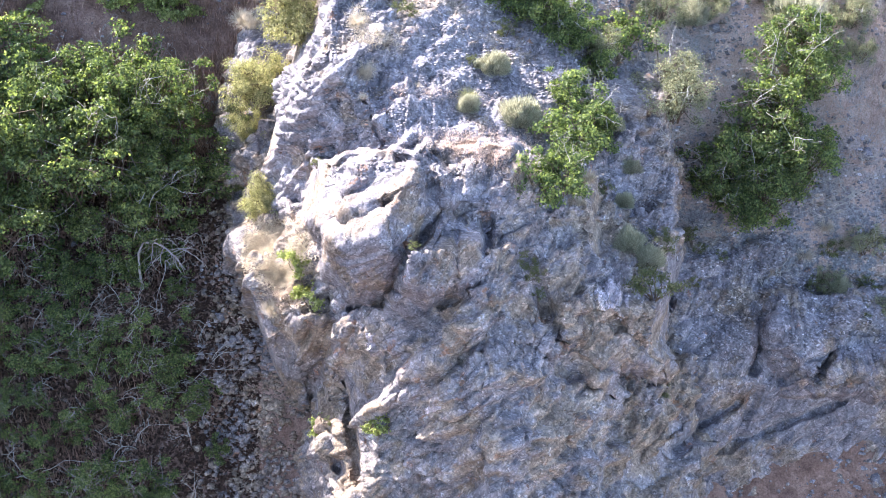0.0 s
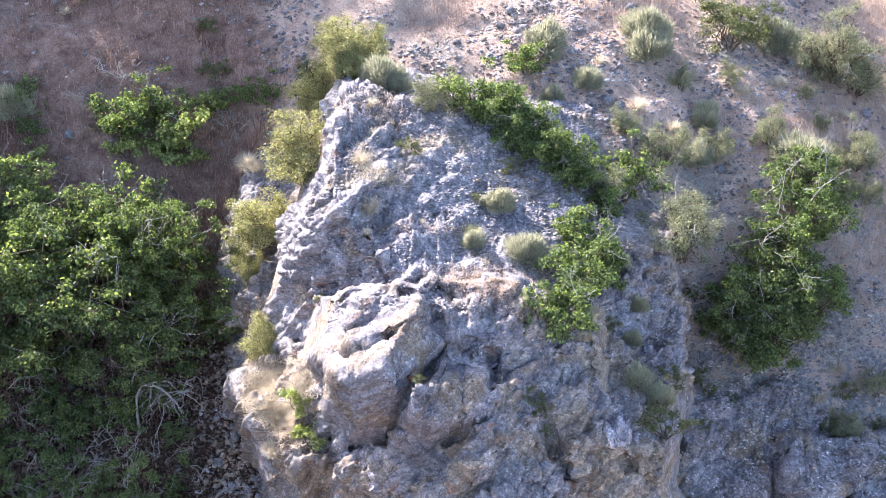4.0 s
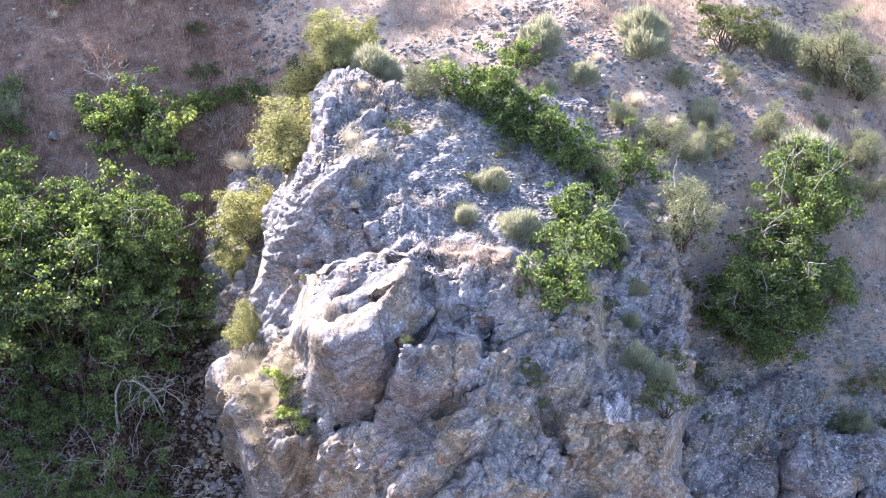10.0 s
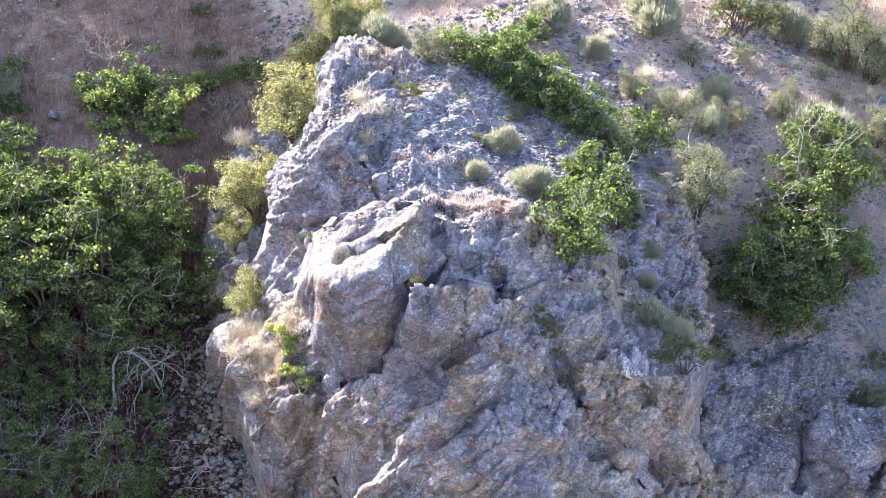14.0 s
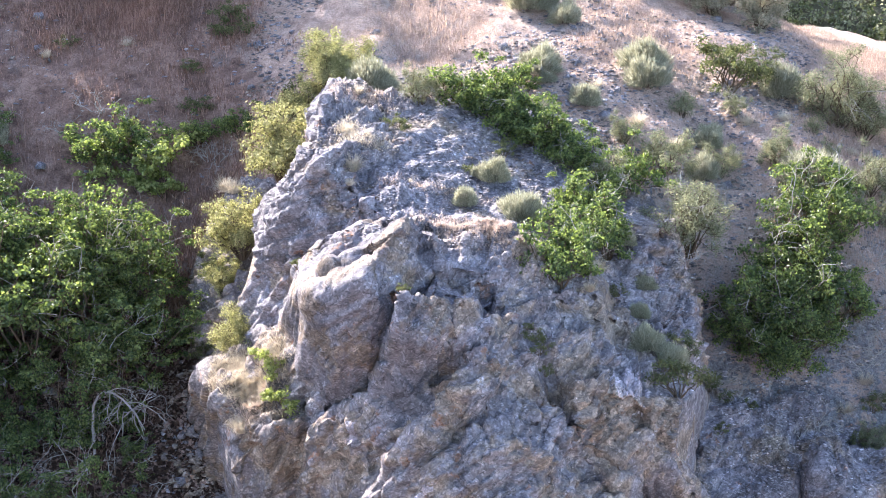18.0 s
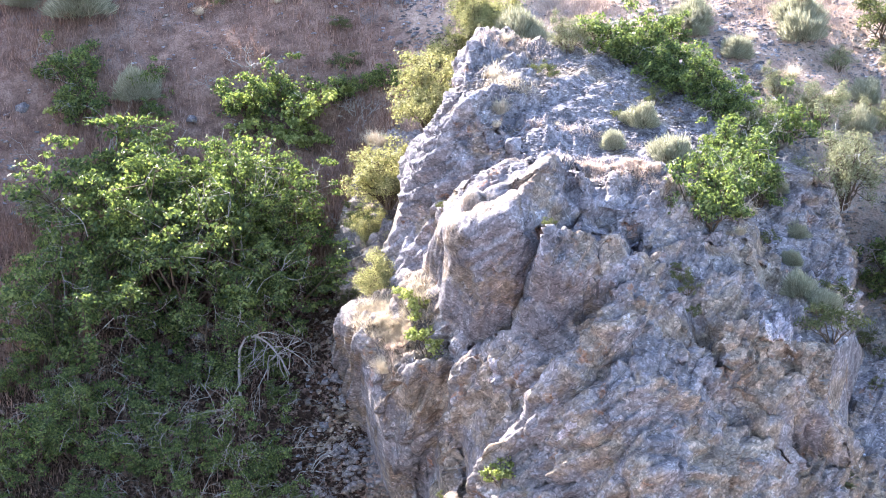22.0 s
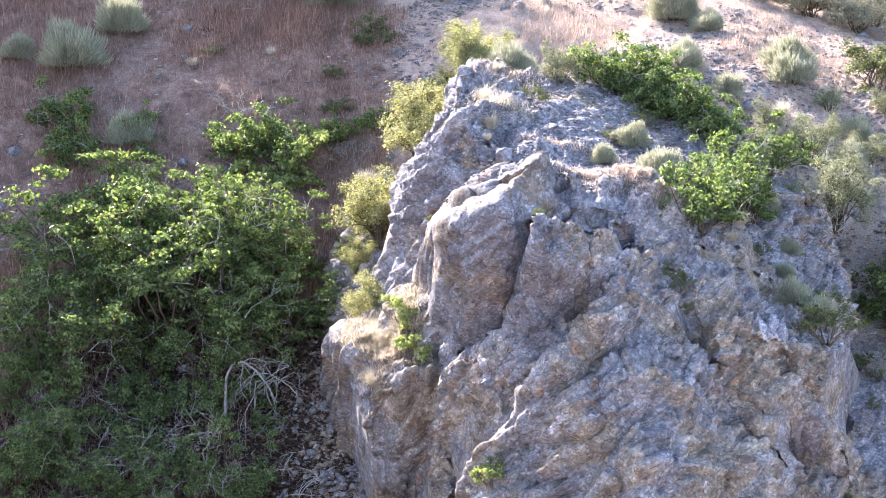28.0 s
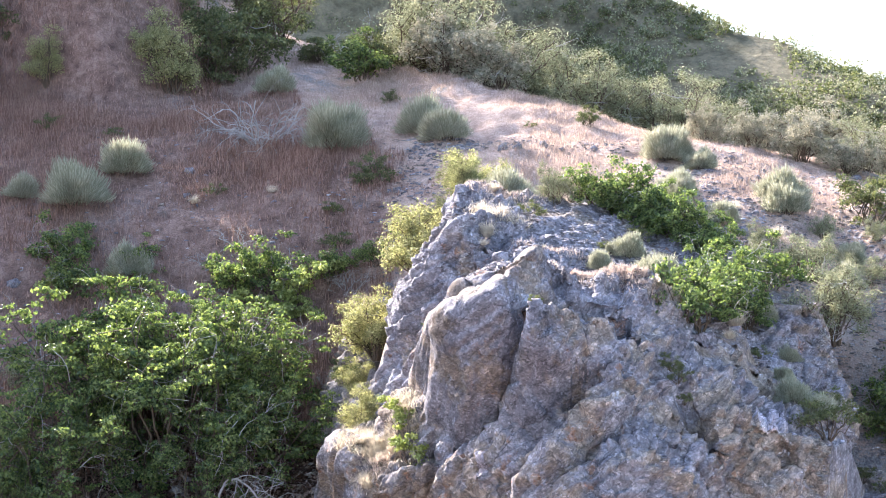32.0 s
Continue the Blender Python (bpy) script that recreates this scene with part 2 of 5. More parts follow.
M_ROCK = rock_material("foliated_rock", 0.86, 0.65, (1.03, 0.99, 1.03))
M_CROWNROCK = rock_material("bluish_rock", 0.88, 0.05, (1.0, 0.985, 1.07))
M_TANROCK = rock_material("ochre_rock", 0.90, 0.75, (1.03, 0.99, 1.03))
M_SLATE = rock_material("dark_slate_rock", 0.74, 0.35, (1.01, 0.99, 1.06))
# brown rock; its dark tint also stands for shade on the ledge and toe
M_BROWNROCK = rock_material("brown_rock", 0.76, 0.9, (1.05, 0.99, 0.99))
M_BOULDER = rock_material("grey_boulder_rock", 0.82, 0.4, (1.01, 0.985, 1.06))
M_QUARTZ = rock_material("pale_quartz", 1.5, 0.0)
M_SHARD = rock_material("slaty_shards", 0.92, 0.25, (0.99, 0.99, 1.05))
shard = M_SHARD.node_tree
shard_own = ramp(shard, shard.nodes.new("ShaderNodeNewGeometry").outputs["Random Per Island"], [(0.0, (0.62, 0.61, 0.61)), (0.55, (0.95, 0.95, 0.97)), (0.85, (1.3, 1.3, 1.3)), (1.0, (1.8, 1.8, 1.8))])
shard_base = shard.nodes["Principled BSDF"].inputs["Base Color"]
shard.links.new(mix(shard, 1.0, shard_base.links[0].from_socket, shard_own, 'MULTIPLY'), shard_base)
M_SOIL = ground_material()
M_FAR = far_material()
M_MAPLE = leaf_material("broad_green_leaves", (0.045, 0.076, 0.042), (0.235, 0.295, 0.13), 0.5, 0.35, (1.85, 1.85, 0.95))
M_OLIVE = leaf_material("olive_leaves", (0.065, 0.080, 0.042), (0.20, 0.215, 0.115), 0.4, 0.5, (1.65, 1.65, 1.0))
M_YELLOW = leaf_material("yellow_green_leaves", (0.20, 0.205, 0.11), (0.50, 0.48, 0.30), 0.5, 0.5, (1.5, 1.5, 1.0))
M_YELLOWGREEN = leaf_material("fresh_yellow_green_leaves", (0.15, 0.185, 0.07), (0.43, 0.47, 0.24), 0.5, 0.45, (1.55, 1.6, 0.85))
DRY = (1.12, 1.08, 1.0)
M_SAGE = leaf_material("sage_grey_leaves", (0.26, 0.275, 0.20), (0.60, 0.59, 0.47), 0.45, 0.8, DRY)
M_GREYLEAF = leaf_material("grey_olive_leaves", (0.17, 0.19, 0.115), (0.43, 0.44, 0.29), 0.45, 0.7, DRY)
M_STRAW = leaf_material("dry_straw", (0.48, 0.425, 0.35), (0.76, 0.70, 0.60), 0.4, 0.8, DRY)
M_LITTER = leaf_material("bleached_grass", (0.33, 0.25, 0.215), (0.66, 0.53, 0.46), 0.45, 0.9, DRY)
M_MAT = leaf_material("bleached_pink_mat", (0.50, 0.40, 0.35), (0.82, 0.71, 0.64), 0.25, 0.9, DRY)
M_REDGRASS = leaf_material("reddish_dead_grass", (0.20, 0.118, 0.095), (0.52, 0.36, 0.30), 0.4, 0.9, DRY)
M_GREENTUFT = leaf_material("greenish_straw", (0.24, 0.25, 0.13), (0.46, 0.44, 0.27), 0.3, 0.8, DRY)
M_PALELEAF = leaf_material("silvery_seed_heads", (0.24, 0.24, 0.17), (0.5, 0.47, 0.38), 0.35, 0.8, DRY)
# brown leaf colour, darkened to deepen the shade under the gully trees
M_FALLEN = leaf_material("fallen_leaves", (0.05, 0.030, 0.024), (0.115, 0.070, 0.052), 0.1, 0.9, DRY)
M_BARK = wood_material("brown_bark", (0.07, 0.05, 0.035), (0.17, 0.13, 0.10))
M_DEADWOOD = wood_material("bleached_deadwood", (0.26, 0.24, 0.23), (0.52, 0.50, 0.48))


# ---- numeric noise ----
def hash3(i, j, k, seed):
    n = (i * 374761393 + j * 668265263 + k * 2147483647 + seed * 974634777) & 0xFFFFFFFF
    n = ((n ^ (n >> 13)) * 1274126177) & 0xFFFFFFFF
    n = ((n ^ (n >> 16)) * 2246822519) & 0xFFFFFFFF
    return ((n ^ (n >> 15)) & 0xFFFFFF) / float(0xFFFFFF)


def value_noise(p, scale, seed=0):
    """Smooth noise from -1 to 1 at points p (n, 3), with cells of the given size."""
    q = p / scale
    i = np.floor(q).astype(np.int64)
    f = q - i
    f = f * f * (3 - 2 * f)
    out = np.zeros(len(p))
    for a in (0, 1):
        for b in (0, 1):
            for c in (0, 1):
                w = (f[:, 0] if a else 1 - f[:, 0]) * (f[:, 1] if b else 1 - f[:, 1]) * (f[:, 2] if c else 1 - f[:, 2])
                out += w * hash3(i[:, 0] + a, i[:, 1] + b, i[:, 2] + c, seed)
    return out * 2 - 1


def fbm(p, scale, octaves=4, seed=0):
    out, amp = np.zeros(len(p)), 1.0
    for n in range(octaves):
        out += amp * value_noise(p, scale / 2 ** n, seed + n)
        amp *= 0.5
    return out


def facets(p, scale, seed=0, tilt=0.6, gap=0.0):
    """Broken faces: cells of the given size, each a tilted plane, with recessed joints of depth gap between them."""
    q = p / scale
    base = np.floor(q).astype(np.int64)
    best, second = np.full(len(p), 9.0), np.full(len(p), 9.0)
    value = np.zeros(len(p))
    for a in (-1, 0, 1):
        for b in (-1, 0, 1):
            for c in (-1, 0, 1):
                i, j, k = base[:, 0] + a, base[:, 1] + b, base[:, 2] + c
                d = np.stack([i + hash3(i, j, k, seed), j + hash3(i, j, k, seed + 1), k + hash3(i, j, k, seed + 2)], 1) - q
                r = (d * d).sum(1)
                near = r < best
                second = np.where(near, best, np.minimum(second, r))
                best = np.where(near, r, best)
                v = hash3(i, j, k, seed + 3) - 0.5
                for ax in range(3):
                    v = v - tilt * (hash3(i, j, k, seed + 4 + ax) * 2 - 1) * d[:, ax]
                value = np.where(near, v, value)
    edge = np.sqrt(second) - np.sqrt(best)
    return value * scale - gap * np.clip(1 - edge / 0.12, 0, 1), edge


# ---- the lie of the land ----
SIDE = [-23.0, -12.5, -5.0, -1.0, 3.0, 6.0, 10.0, 20.0]                  # x of the profiles below
STEPS = [-60, -14, -4, 0, 2.5, 4, 6.5, 8.5, 10.5, 13]            # y of their points
LAND = [
    [-16, -5, 3.2, 5.6, 7.2, 8.2, 10.2, 11.8, 13.2, 15.0],
    [-16, -6, 2.4, 4.6, 6.0, 7.0, 9.1, 10.8, 12.1, 13.4],
    [-16, -6, 1.2, 3.8, 5.6, 6.75, 8.65, 10.8, 12.2, 13.3],
    [-16, -7, 1.0, 3.6, 6.4, 8.2, 10.6, 11.7, 12.5, 13.4],
    [-16, -7, 1.2, 3.6, 6.8, 9.3, 11.1, 11.8, 12.35, 13.0],
    [-16, -7, 1.4, 3.4, 7.05, 8.75, 10.3, 11.0, 11.75, 12.4],
    [-16, -7, 1.4, 3.5, 6.5, 7.7, 9.2, 10.0, 10.8, 11.2],
    [-16, -8, 0.5, 2.0, 3.5, 4.6, 6.4, 7.4, 8.0, 8.2],
]


def smooth_interp(v, xs, ys):
    """Monotone-ish cubic through the given steps."""
    xs, ys = np.array(xs, float), np.array(ys, float)
    m = np.gradient(ys, xs)
    i = np.clip(np.searchsorted(xs, v) - 1, 0, len(xs) - 2)
    h = xs[i + 1] - xs[i]
    t = np.clip((v - xs[i]) / h, 0, 1)
    return ((2 * t**3 - 3 * t**2 + 1) * ys[i] + (t**3 - 2 * t**2 + t) * h * m[i]
            + (-2 * t**3 + 3 * t**2) * ys[i + 1] + (t**3 - t**2) * h * m[i + 1])


def land(x, y):
    """Height of the bare ground."""
    x, y = np.asarray(x, float), np.asarray(y, float)
    cols = np.stack([smooth_interp(y, STEPS, row) for row in LAND])
    i = np.clip(np.searchsorted(SIDE, x) - 1, 0, len(SIDE) - 2)
    s = np.array(SIDE)
    t = np.clip((x - s[i]) / (s[i + 1] - s[i]), 0, 1)
    t = t * t * (3 - 2 * t)
    z = np.take_along_axis(cols, i[None], 0)[0] * (1 - t) + np.take_along_axis(cols, i[None] + 1, 0)[0] * t
    crest = np.interp(x, [-30, -8, -1.5, 4, 7, 20], [40, 22.5, 15.5, 12.5, 11.8, 9])
    up = np.clip(y - 13, 0, None)
    rise = np.minimum(up, np.clip(crest - 13, 0, None)) * 0.36
    fall = np.clip(y - crest, 0, None)
    z = z + rise - 0.01 * np.clip(fall, 0, 8) - 0.42 * np.clip(fall - 8, 0, 60)
    # an invented rise of the hill, added to keep low sun off the gully
    toward, along = -0.70 * x + 0.71 * y, 0.71 * x + 0.70 * y
    height = 19.9 - 0.8 * np.clip((along + 0.8) / 1.2, 0, 1) + 4.2 * np.clip((along - 1.2) / 1.4, 0, 1)
    shade_shoulder = height - 1.5 * np.clip(24 - toward, 0, None) - 0.35 * np.clip(toward - 24, 0, None) - 1.2 * np.clip(along - 5.2, 0, None) - 0.5 * np.clip(-16 - along, 0, None)
    z = np.where(y < 60, np.maximum(z, shade_shoulder), z)
    # the far hillside and the range behind it
    far = np.clip(42 - 0.62 * (x - 17), -40, 88)
    hill = np.minimum(-14 + 0.5 * (y - 62), far)
    hill = np.where(y > 165, far - 0.5 * (y - 165), hill)
    z = np.maximum(z, np.where(y > 50, hill, -999))
    z = np.maximum(z, np.where(y > 300, np.minimum(-10 + 0.3 * (y - 300), 62 - 0.02 * np.abs(x - 150)), -999))
    return np.maximum(z, -16)


def mesh_object(name, verts, faces, mat, smooth=False):
    me = bpy.data.meshes.new(name)
    me.from_pydata([tuple(v) for v in verts], [], faces) if not isinstance(faces, np.ndarray) else fill_mesh(me, verts, faces)
    me.materials.append(mat)
    if smooth:
        me.polygons.foreach_set("use_smooth", [True] * len(me.polygons))
    me.update()
    return new(name, me)


def fill_mesh(me, verts, faces):
    """Fast fill of a mesh from arrays: verts (n, 3) and faces (m, 3 or 4)."""
    me.vertices.add(len(verts))
    me.vertices.foreach_set("co", np.asarray(verts, np.float32).ravel())
    k = faces.shape[1]
    me.loops.add(faces.size)
    me.loops.foreach_set("vertex_index", faces.astype(np.int32).ravel())
    me.polygons.add(len(faces))
    me.polygons.foreach_set("loop_start", np.arange(0, faces.size, k, dtype=np.int32))
    me.polygons.foreach_set("loop_total", np.full(len(faces), k, np.int32))
    me.update(calc_edges=True)


def grid_faces(nu, nv):
    i = np.arange(nu * nv).reshape(nu, nv)
    return np.stack([i[:-1, :-1], i[1:, :-1], i[1:, 1:], i[:-1, 1:]], -1).reshape(-1, 4)


def graded(a, b, step, reach, grow=1.09):
    """Even steps from a to b, then growing ones out to reach on both sides."""
    mid = np.arange(a, b + step / 2, step)
    out, d = [], step
    pos = 0.0
    while pos < reach:
        d *= grow
        pos += d
        out.append(pos)
    out = np.array(out)
    return np.concatenate([(a - out)[::-1], mid, b + out])


gx, gy = graded(-13, 11, 0.09, 2500, 1.05), graded(-3, 18, 0.09, 2500, 1.05)
GX, GY = np.meshgrid(gx, gy, indexing="ij")
GP = np.stack([GX.ravel(), GY.ravel(), np.zeros(GX.size)], 1)
GZ = land(GX, GY).ravel()
near = np.clip(1.5 - np.hypot(GP[:, 0] / 20, (GP[:, 1] - 8) / 20), 0, 1)
GZ = GZ + near * (0.13 * fbm(GP, 1.7, 4, 3) + 0.06 * fbm(GP, 0.4, 2, 9))
GZ = GZ + np.clip((GP[:, 1] - 50) / 60, 0, 1) * 3.0 * fbm(GP, 40, 4, 5)
GP[:, 2] = GZ
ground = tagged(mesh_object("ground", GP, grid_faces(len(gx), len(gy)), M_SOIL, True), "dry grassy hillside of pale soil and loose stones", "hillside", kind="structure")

ground.data.materials.append(M_FAR)
centre = np.zeros(len(ground.data.polygons) * 3, np.float32)
ground.data.polygons.foreach_get("center", centre)
ground.data.polygons.foreach_set("material_index", (centre.reshape(-1, 3)[:, 1] > 45).astype(np.int32))

# ---- the rock outcrop ----
C45 = math.sqrt(0.5)
UP_W, OUT_N = np.array([0, C45, C45]), np.array([0, -C45, C45])


def tilt(x, v, h, across, up):
    """A face of the rock: it stands h out of the slanting sheet at (x, v), and rises by so much to the side and up the sheet."""
    return (across, up, h - across * x - up * v)


def block_height(body, X, V):
    """How far a body stands out of the slanting sheet at (x, v): its span in x and v, then its faces."""
    x0, x1, v0, v1, skew, knee = (*body[0], 0.0, 0.0)[:6]
    x0 = x0 + skew * np.clip(V - knee, 0, None)
    h = 99.0 + 0 * X
    for across, up, level in body[1:]:
        h = np.minimum(h, level + across * X + up * V)
    out = np.maximum(np.maximum(x0 - X, X - x1), V - v1)
    return h - 2.6 * np.clip(out, 0, None) - 7.0 * np.clip(v0 - V, 0, None)


BLOCKS = {
    "rock_crown": [(-3.2, 3.6, 6.3, 13.2),
        tilt(0.6, 9.5, 5.6, -0.27, -0.54), tilt(0.6, 9.5, 12.99, 2.54, -0.11), tilt(0.6, 9.5, 7.43, 0.08, 0.14), tilt(0.6, 9.5, 7.52, -1.23, -0.45),
        tilt(0.6, 9.5, 9.48, 1.18, 0.59), tilt(-1, 11.6, 4.75, -0.25, -1.5), tilt(-2.03, 10.58, 4.75, 2.2, -0.85), tilt(-2.3, 10, 5, 6, -1.5)],
    "rock_face": [(-1.6, 2.7, 1.5, 7),
        tilt(0.6, 4.2, 8.03, -0.45, -0.25), tilt(0.6, 4.2, 7.61, 0.72, -0.08), tilt(0.6, 4.2, 7.47, 0.14, 0.33), tilt(0.6, 4.2, 8.03, 1.07, 0.72),
        tilt(0.6, 4.2, 7.69, -0.63, 0.2), tilt(0.6, 4.2, 11.38, 0, -1.5), tilt(0.6, 4.2, 12.17, 2.83, -0.2)],
    "split_boulder": [(-1.7, 0.2, 4.7, 7.3),
        tilt(-0.6, 6.56, 8.05, 0.13, -1.43), tilt(-0.74, 5.69, 8.49, 0.82, -0.64), tilt(-0.27, 5.62, 8.13, -0.74, 0.06), tilt(-0.98, 5.14, 7.67, 0.46, 1.46),
        tilt(-0.9, 5, 7.03, 0.13, 6.01), tilt(-1.2, 5.1, 7.2, 5, 3)],
    "cracked_boulder": [(-0.6, 1, 4.7, 6.3),
        tilt(0.36, 5.65, 8.13, -0.15, -1.51), tilt(0.1, 5.2, 8.21, -0.72, 0.58), tilt(0, 5, 7.99, -0.3, 5), tilt(-0.4, 5.4, 8, 5, 0),
        tilt(0.82, 5.6, 7.95, -4, 0)],
    "pale_boulder": [(1.75, 4.05, 4, 6.5),
        tilt(2.9, 5.2, 6.57, -0.37, -0.65), tilt(2.9, 5.2, 7.05, -0.52, 0.58), tilt(3.67, 4.86, 6.55, -3, 1.2), tilt(2.9, 5.2, 7.85, 0.79, -0.02),
        tilt(2.9, 5.2, 7.97, -0.55, -1.51)],
    "grassy_ledge": [(-3.35, -1.2, 2.6, 6.9),
        tilt(-2.3, 4.8, 5.81, 0.08, -0.84), tilt(-2.3, 4.8, 10.62, 9.43, 3.67), tilt(-2.3, 4.8, 5.56, 1.2, 0.57), tilt(-2.3, 4.8, 10.94, 0.57, -3),
        tilt(-2.3, 4.8, 6.12, 0.25, 0.74), tilt(-2.5, 4.8, 5.52, 0.55, 2.15)],
    "rock_terrace": [(3.3, 9.6, 1.2, 7.7),
        tilt(6.4, 4.7, 3.31, -0.24, -0.1), tilt(6.4, 4.3, 3.75, -0.15, 0.6), tilt(6.4, 4.7, 8.29, 1.27, -0.2), tilt(6.4, 4.7, 7.53, -0.13, -1.49),
        tilt(6.4, 4.7, 8.42, -1.62, -0.14), tilt(6, 6.2, 3.3, -0.15, -0.6)],
    "rock_toe": [(-1.8, 4.6, -1.2, 4.2),
        tilt(1.4, 1.5, 5.68, -0.06, 0.27), tilt(1.4, 1.5, 9.6, 1.57, 0.12), tilt(1.4, 1.5, 6.06, -0.59, -0)],
    "overhang_block": [(6.2, 9, 3.6, 5.8),
        tilt(7.6, 4.7, 3.64, -0.21, -0.5), tilt(7.6, 4.7, 5.87, 1.41, 0.73), tilt(7.6, 4.7, 4.83, -0.15, 1.11), tilt(7.6, 4.7, 4.97, -0.24, -2.33),
        tilt(7.6, 4.7, 8.49, -3.54, -0)],
    "gully_rib": [(-3.8, -1.9, 6.9, 11.4),
        tilt(-2.8, 9.2, 2.93, 0.27, -0.25), tilt(-2.8, 9.2, 3.69, 1.57, -0.11), tilt(-2.8, 9.2, 6.83, -0.2, -1.86), tilt(-2.8, 9.2, 4.73, 0.22, 0.54)],
    "crown_shoulder": [(2.5, 4.3, 7.6, 10.8),
        tilt(3.5, 8.6, 5.27, -0.31, -0.96), tilt(3.4, 8.1, 5.13, -0.29, 0.5), tilt(4.2, 8.8, 4.9, -3, -0.5)],
    "layered_slab": [(-1.55, -0.25, 6.05, 7.2),
        tilt(-0.7, 6.6, 7.95, 0.75, -1), tilt(-0.75, 6.32, 8.2, -1.3, 4), tilt(-1.4, 6.8, 7.3, 5, 0)],
    "shoulder_block": [(0.05, 1.3, 6.1, 7.4),
        tilt(0.5, 6.75, 7.32, -0.07, -0.46), tilt(0.5, 6.35, 7.5, -0.2, 2), tilt(0.15, 6.7, 7.4, 4, 0), tilt(1.1, 6.7, 7.2, -2, 0)],
    "rock_knob": [(2.4, 4.5, 6.3, 8.3),
        tilt(3.5, 7.4, 5.03, -0.49, 0.18), tilt(3.5, 8, 5.1, 0, -2), tilt(4.3, 7.4, 4.75, -3.5, 0), tilt(3.7, 6.9, 4.72, -0.21, 1)],
    "ledge_knob": [(-2.5, -1.4, 5.2, 7),
        tilt(-2, 6.2, 5.65, 0.6, -0.8), tilt(-2, 5.6, 5.85, 0.4, 0.8), tilt(-2.4, 6, 5.3, 3, 0)],
}
STEP = 0.023
rx, rv = np.arange(-4.2, 10.0, STEP), np.arange(-1.2, 13.2, STEP)
RX, RV = np.meshgrid(rx, rv, indexing="ij")
# foliation: thin beds that dip to one side, so that broken faces run in long slanting steps
BED = np.array([-0.58, -0.22, 0.78])
BED = BED / np.linalg.norm(BED)
RUN = np.cross(BED, [0, 1.0, 0.1])
RUN = RUN / np.linalg.norm(RUN)
SIDEWAYS = np.cross(BED, RUN)


def bedded(p, flat):
    return np.stack([p @ RUN, p @ SIDEWAYS, (p @ BED) * flat], 1)


# clefts and hollows worn into the rock: from (x, v) to (x, v), half width, depth
CLEFTS = [
    (1.6, 5.5, 1.8, 4.9, 0.10, 0.30), (1.8, 4.9, 2.05, 4.3, 0.09, 0.35), (6.2, 5.1, 5.85, 4.1, 0.12, 0.4), (5.9, 3.6, 5.5, 2.7, 0.09, 0.22),
    (0.13, 6.2, -0.2, 5.68, 0.08, 0.55), (-0.2, 5.68, -0.45, 5.33, 0.07, 0.55), (-0.45, 5.33, -0.62, 5.08, 0.06, 0.5), (-0.62, 5.08, -0.82, 4.72, 0.06, 0.45),
    (-0.02, 6.72, 0.16, 6.25, 0.10, 0.4), (0.42, 5.95, 0.38, 4.95, 0.03, 0.18), (0.9, 6.15, 0.88, 5.5, 0.07, 0.35), (-0.62, 5.0, 0.1, 4.82, 0.05, 0.3),
    (0.1, 4.82, 0.62, 5.0, 0.04, 0.22), (-0.82, 4.72, -1.3, 4.95, 0.05, 0.3), (-1.5, 6.1, -1.0, 5.98, 0.05, 0.25), (-1.0, 5.98, -0.62, 6.3, 0.05, 0.3),
    (-1.35, 6.5, -0.75, 6.85, 0.03, 0.12), (-1.5, 7.2, -0.95, 7.35, 0.05, 0.18), (-0.95, 7.35, -0.2, 7.0, 0.05, 0.2), (-1.1, 8.3, -0.75, 7.5, 0.03, 0.15),
    (-2.6, 3.75, -3.1, 3.1, 0.20, 0.80), (-1.55, 3.9, -1.2, 2.0, 0.08, 0.35), (-1.95, 3.9, -1.6, 2.3, 0.07, 0.35), (-2.3, 4.3, -2.1, 2.8, 0.06, 0.3),
    (1.8, 4.0, 2.8, 3.5, 0.08, 0.25), (2.95, 4.6, 3.85, 4.0, 0.06, 0.20), (3.4, 6.0, 4.3, 5.3, 0.12, 0.25), (0.5, 3.9, 1.5, 4.2, 0.04, 0.15),
    (4.3, 2.6, 5.6, 3.5, 0.07, 0.25), (6.4, 3.9, 7.1, 4.35, 0.08, 0.3), (7.0, 3.9, 7.25, 4.4, 0.08, 0.35), (5.2, 2.6, 7.6, 3.5, 0.05, 0.2),
]


def soften(h, times):
    for _ in range(times):
        e = np.pad(h, 1, mode="edge")
        h = (e[:-2, 1:-1] + e[2:, 1:-1] + e[1:-1, :-2] + e[1:-1, 2:] + 2 * h) / 6
    return h


H = {}
flat_p = np.stack([RX, RV, 0 * RX], -1).reshape(-1, 3)
wx = (0.03 * fbm(flat_p, 0.9, 4, 41) + 0.05 * facets(flat_p, 0.8, 42, 0.7)[0]).reshape(RX.shape)
wv = (0.03 * fbm(flat_p, 0.9, 4, 51) + 0.05 * facets(flat_p, 0.7, 52, 0.7)[0]).reshape(RX.shape)
wx, wv = soften(wx, 2), soften(wv, 2)
for key, body in BLOCKS.items():
    H[key] = block_height(body, RX + wx, RV + wv)
cut = np.zeros(RX.shape)
for x0, v0, x1, v1, wide, deep in CLEFTS:
    ex, ev = x1 - x0, v1 - v0
    t = np.clip(((RX - x0) * ex + (RV - v0) * ev) / (ex * ex + ev * ev), 0, 1)
    d = np.hypot(RX + 0.35 * wx - x0 - t * ex, RV + 0.35 * wv - v0 - t * ev)
    cut = np.maximum(cut, deep * np.clip(1 - d / (1.6 * wide), 0, 1) ** 0.8)
for key in H:
    H[key] = H[key] - cut
TOP = np.max(list(H.values()), 0)
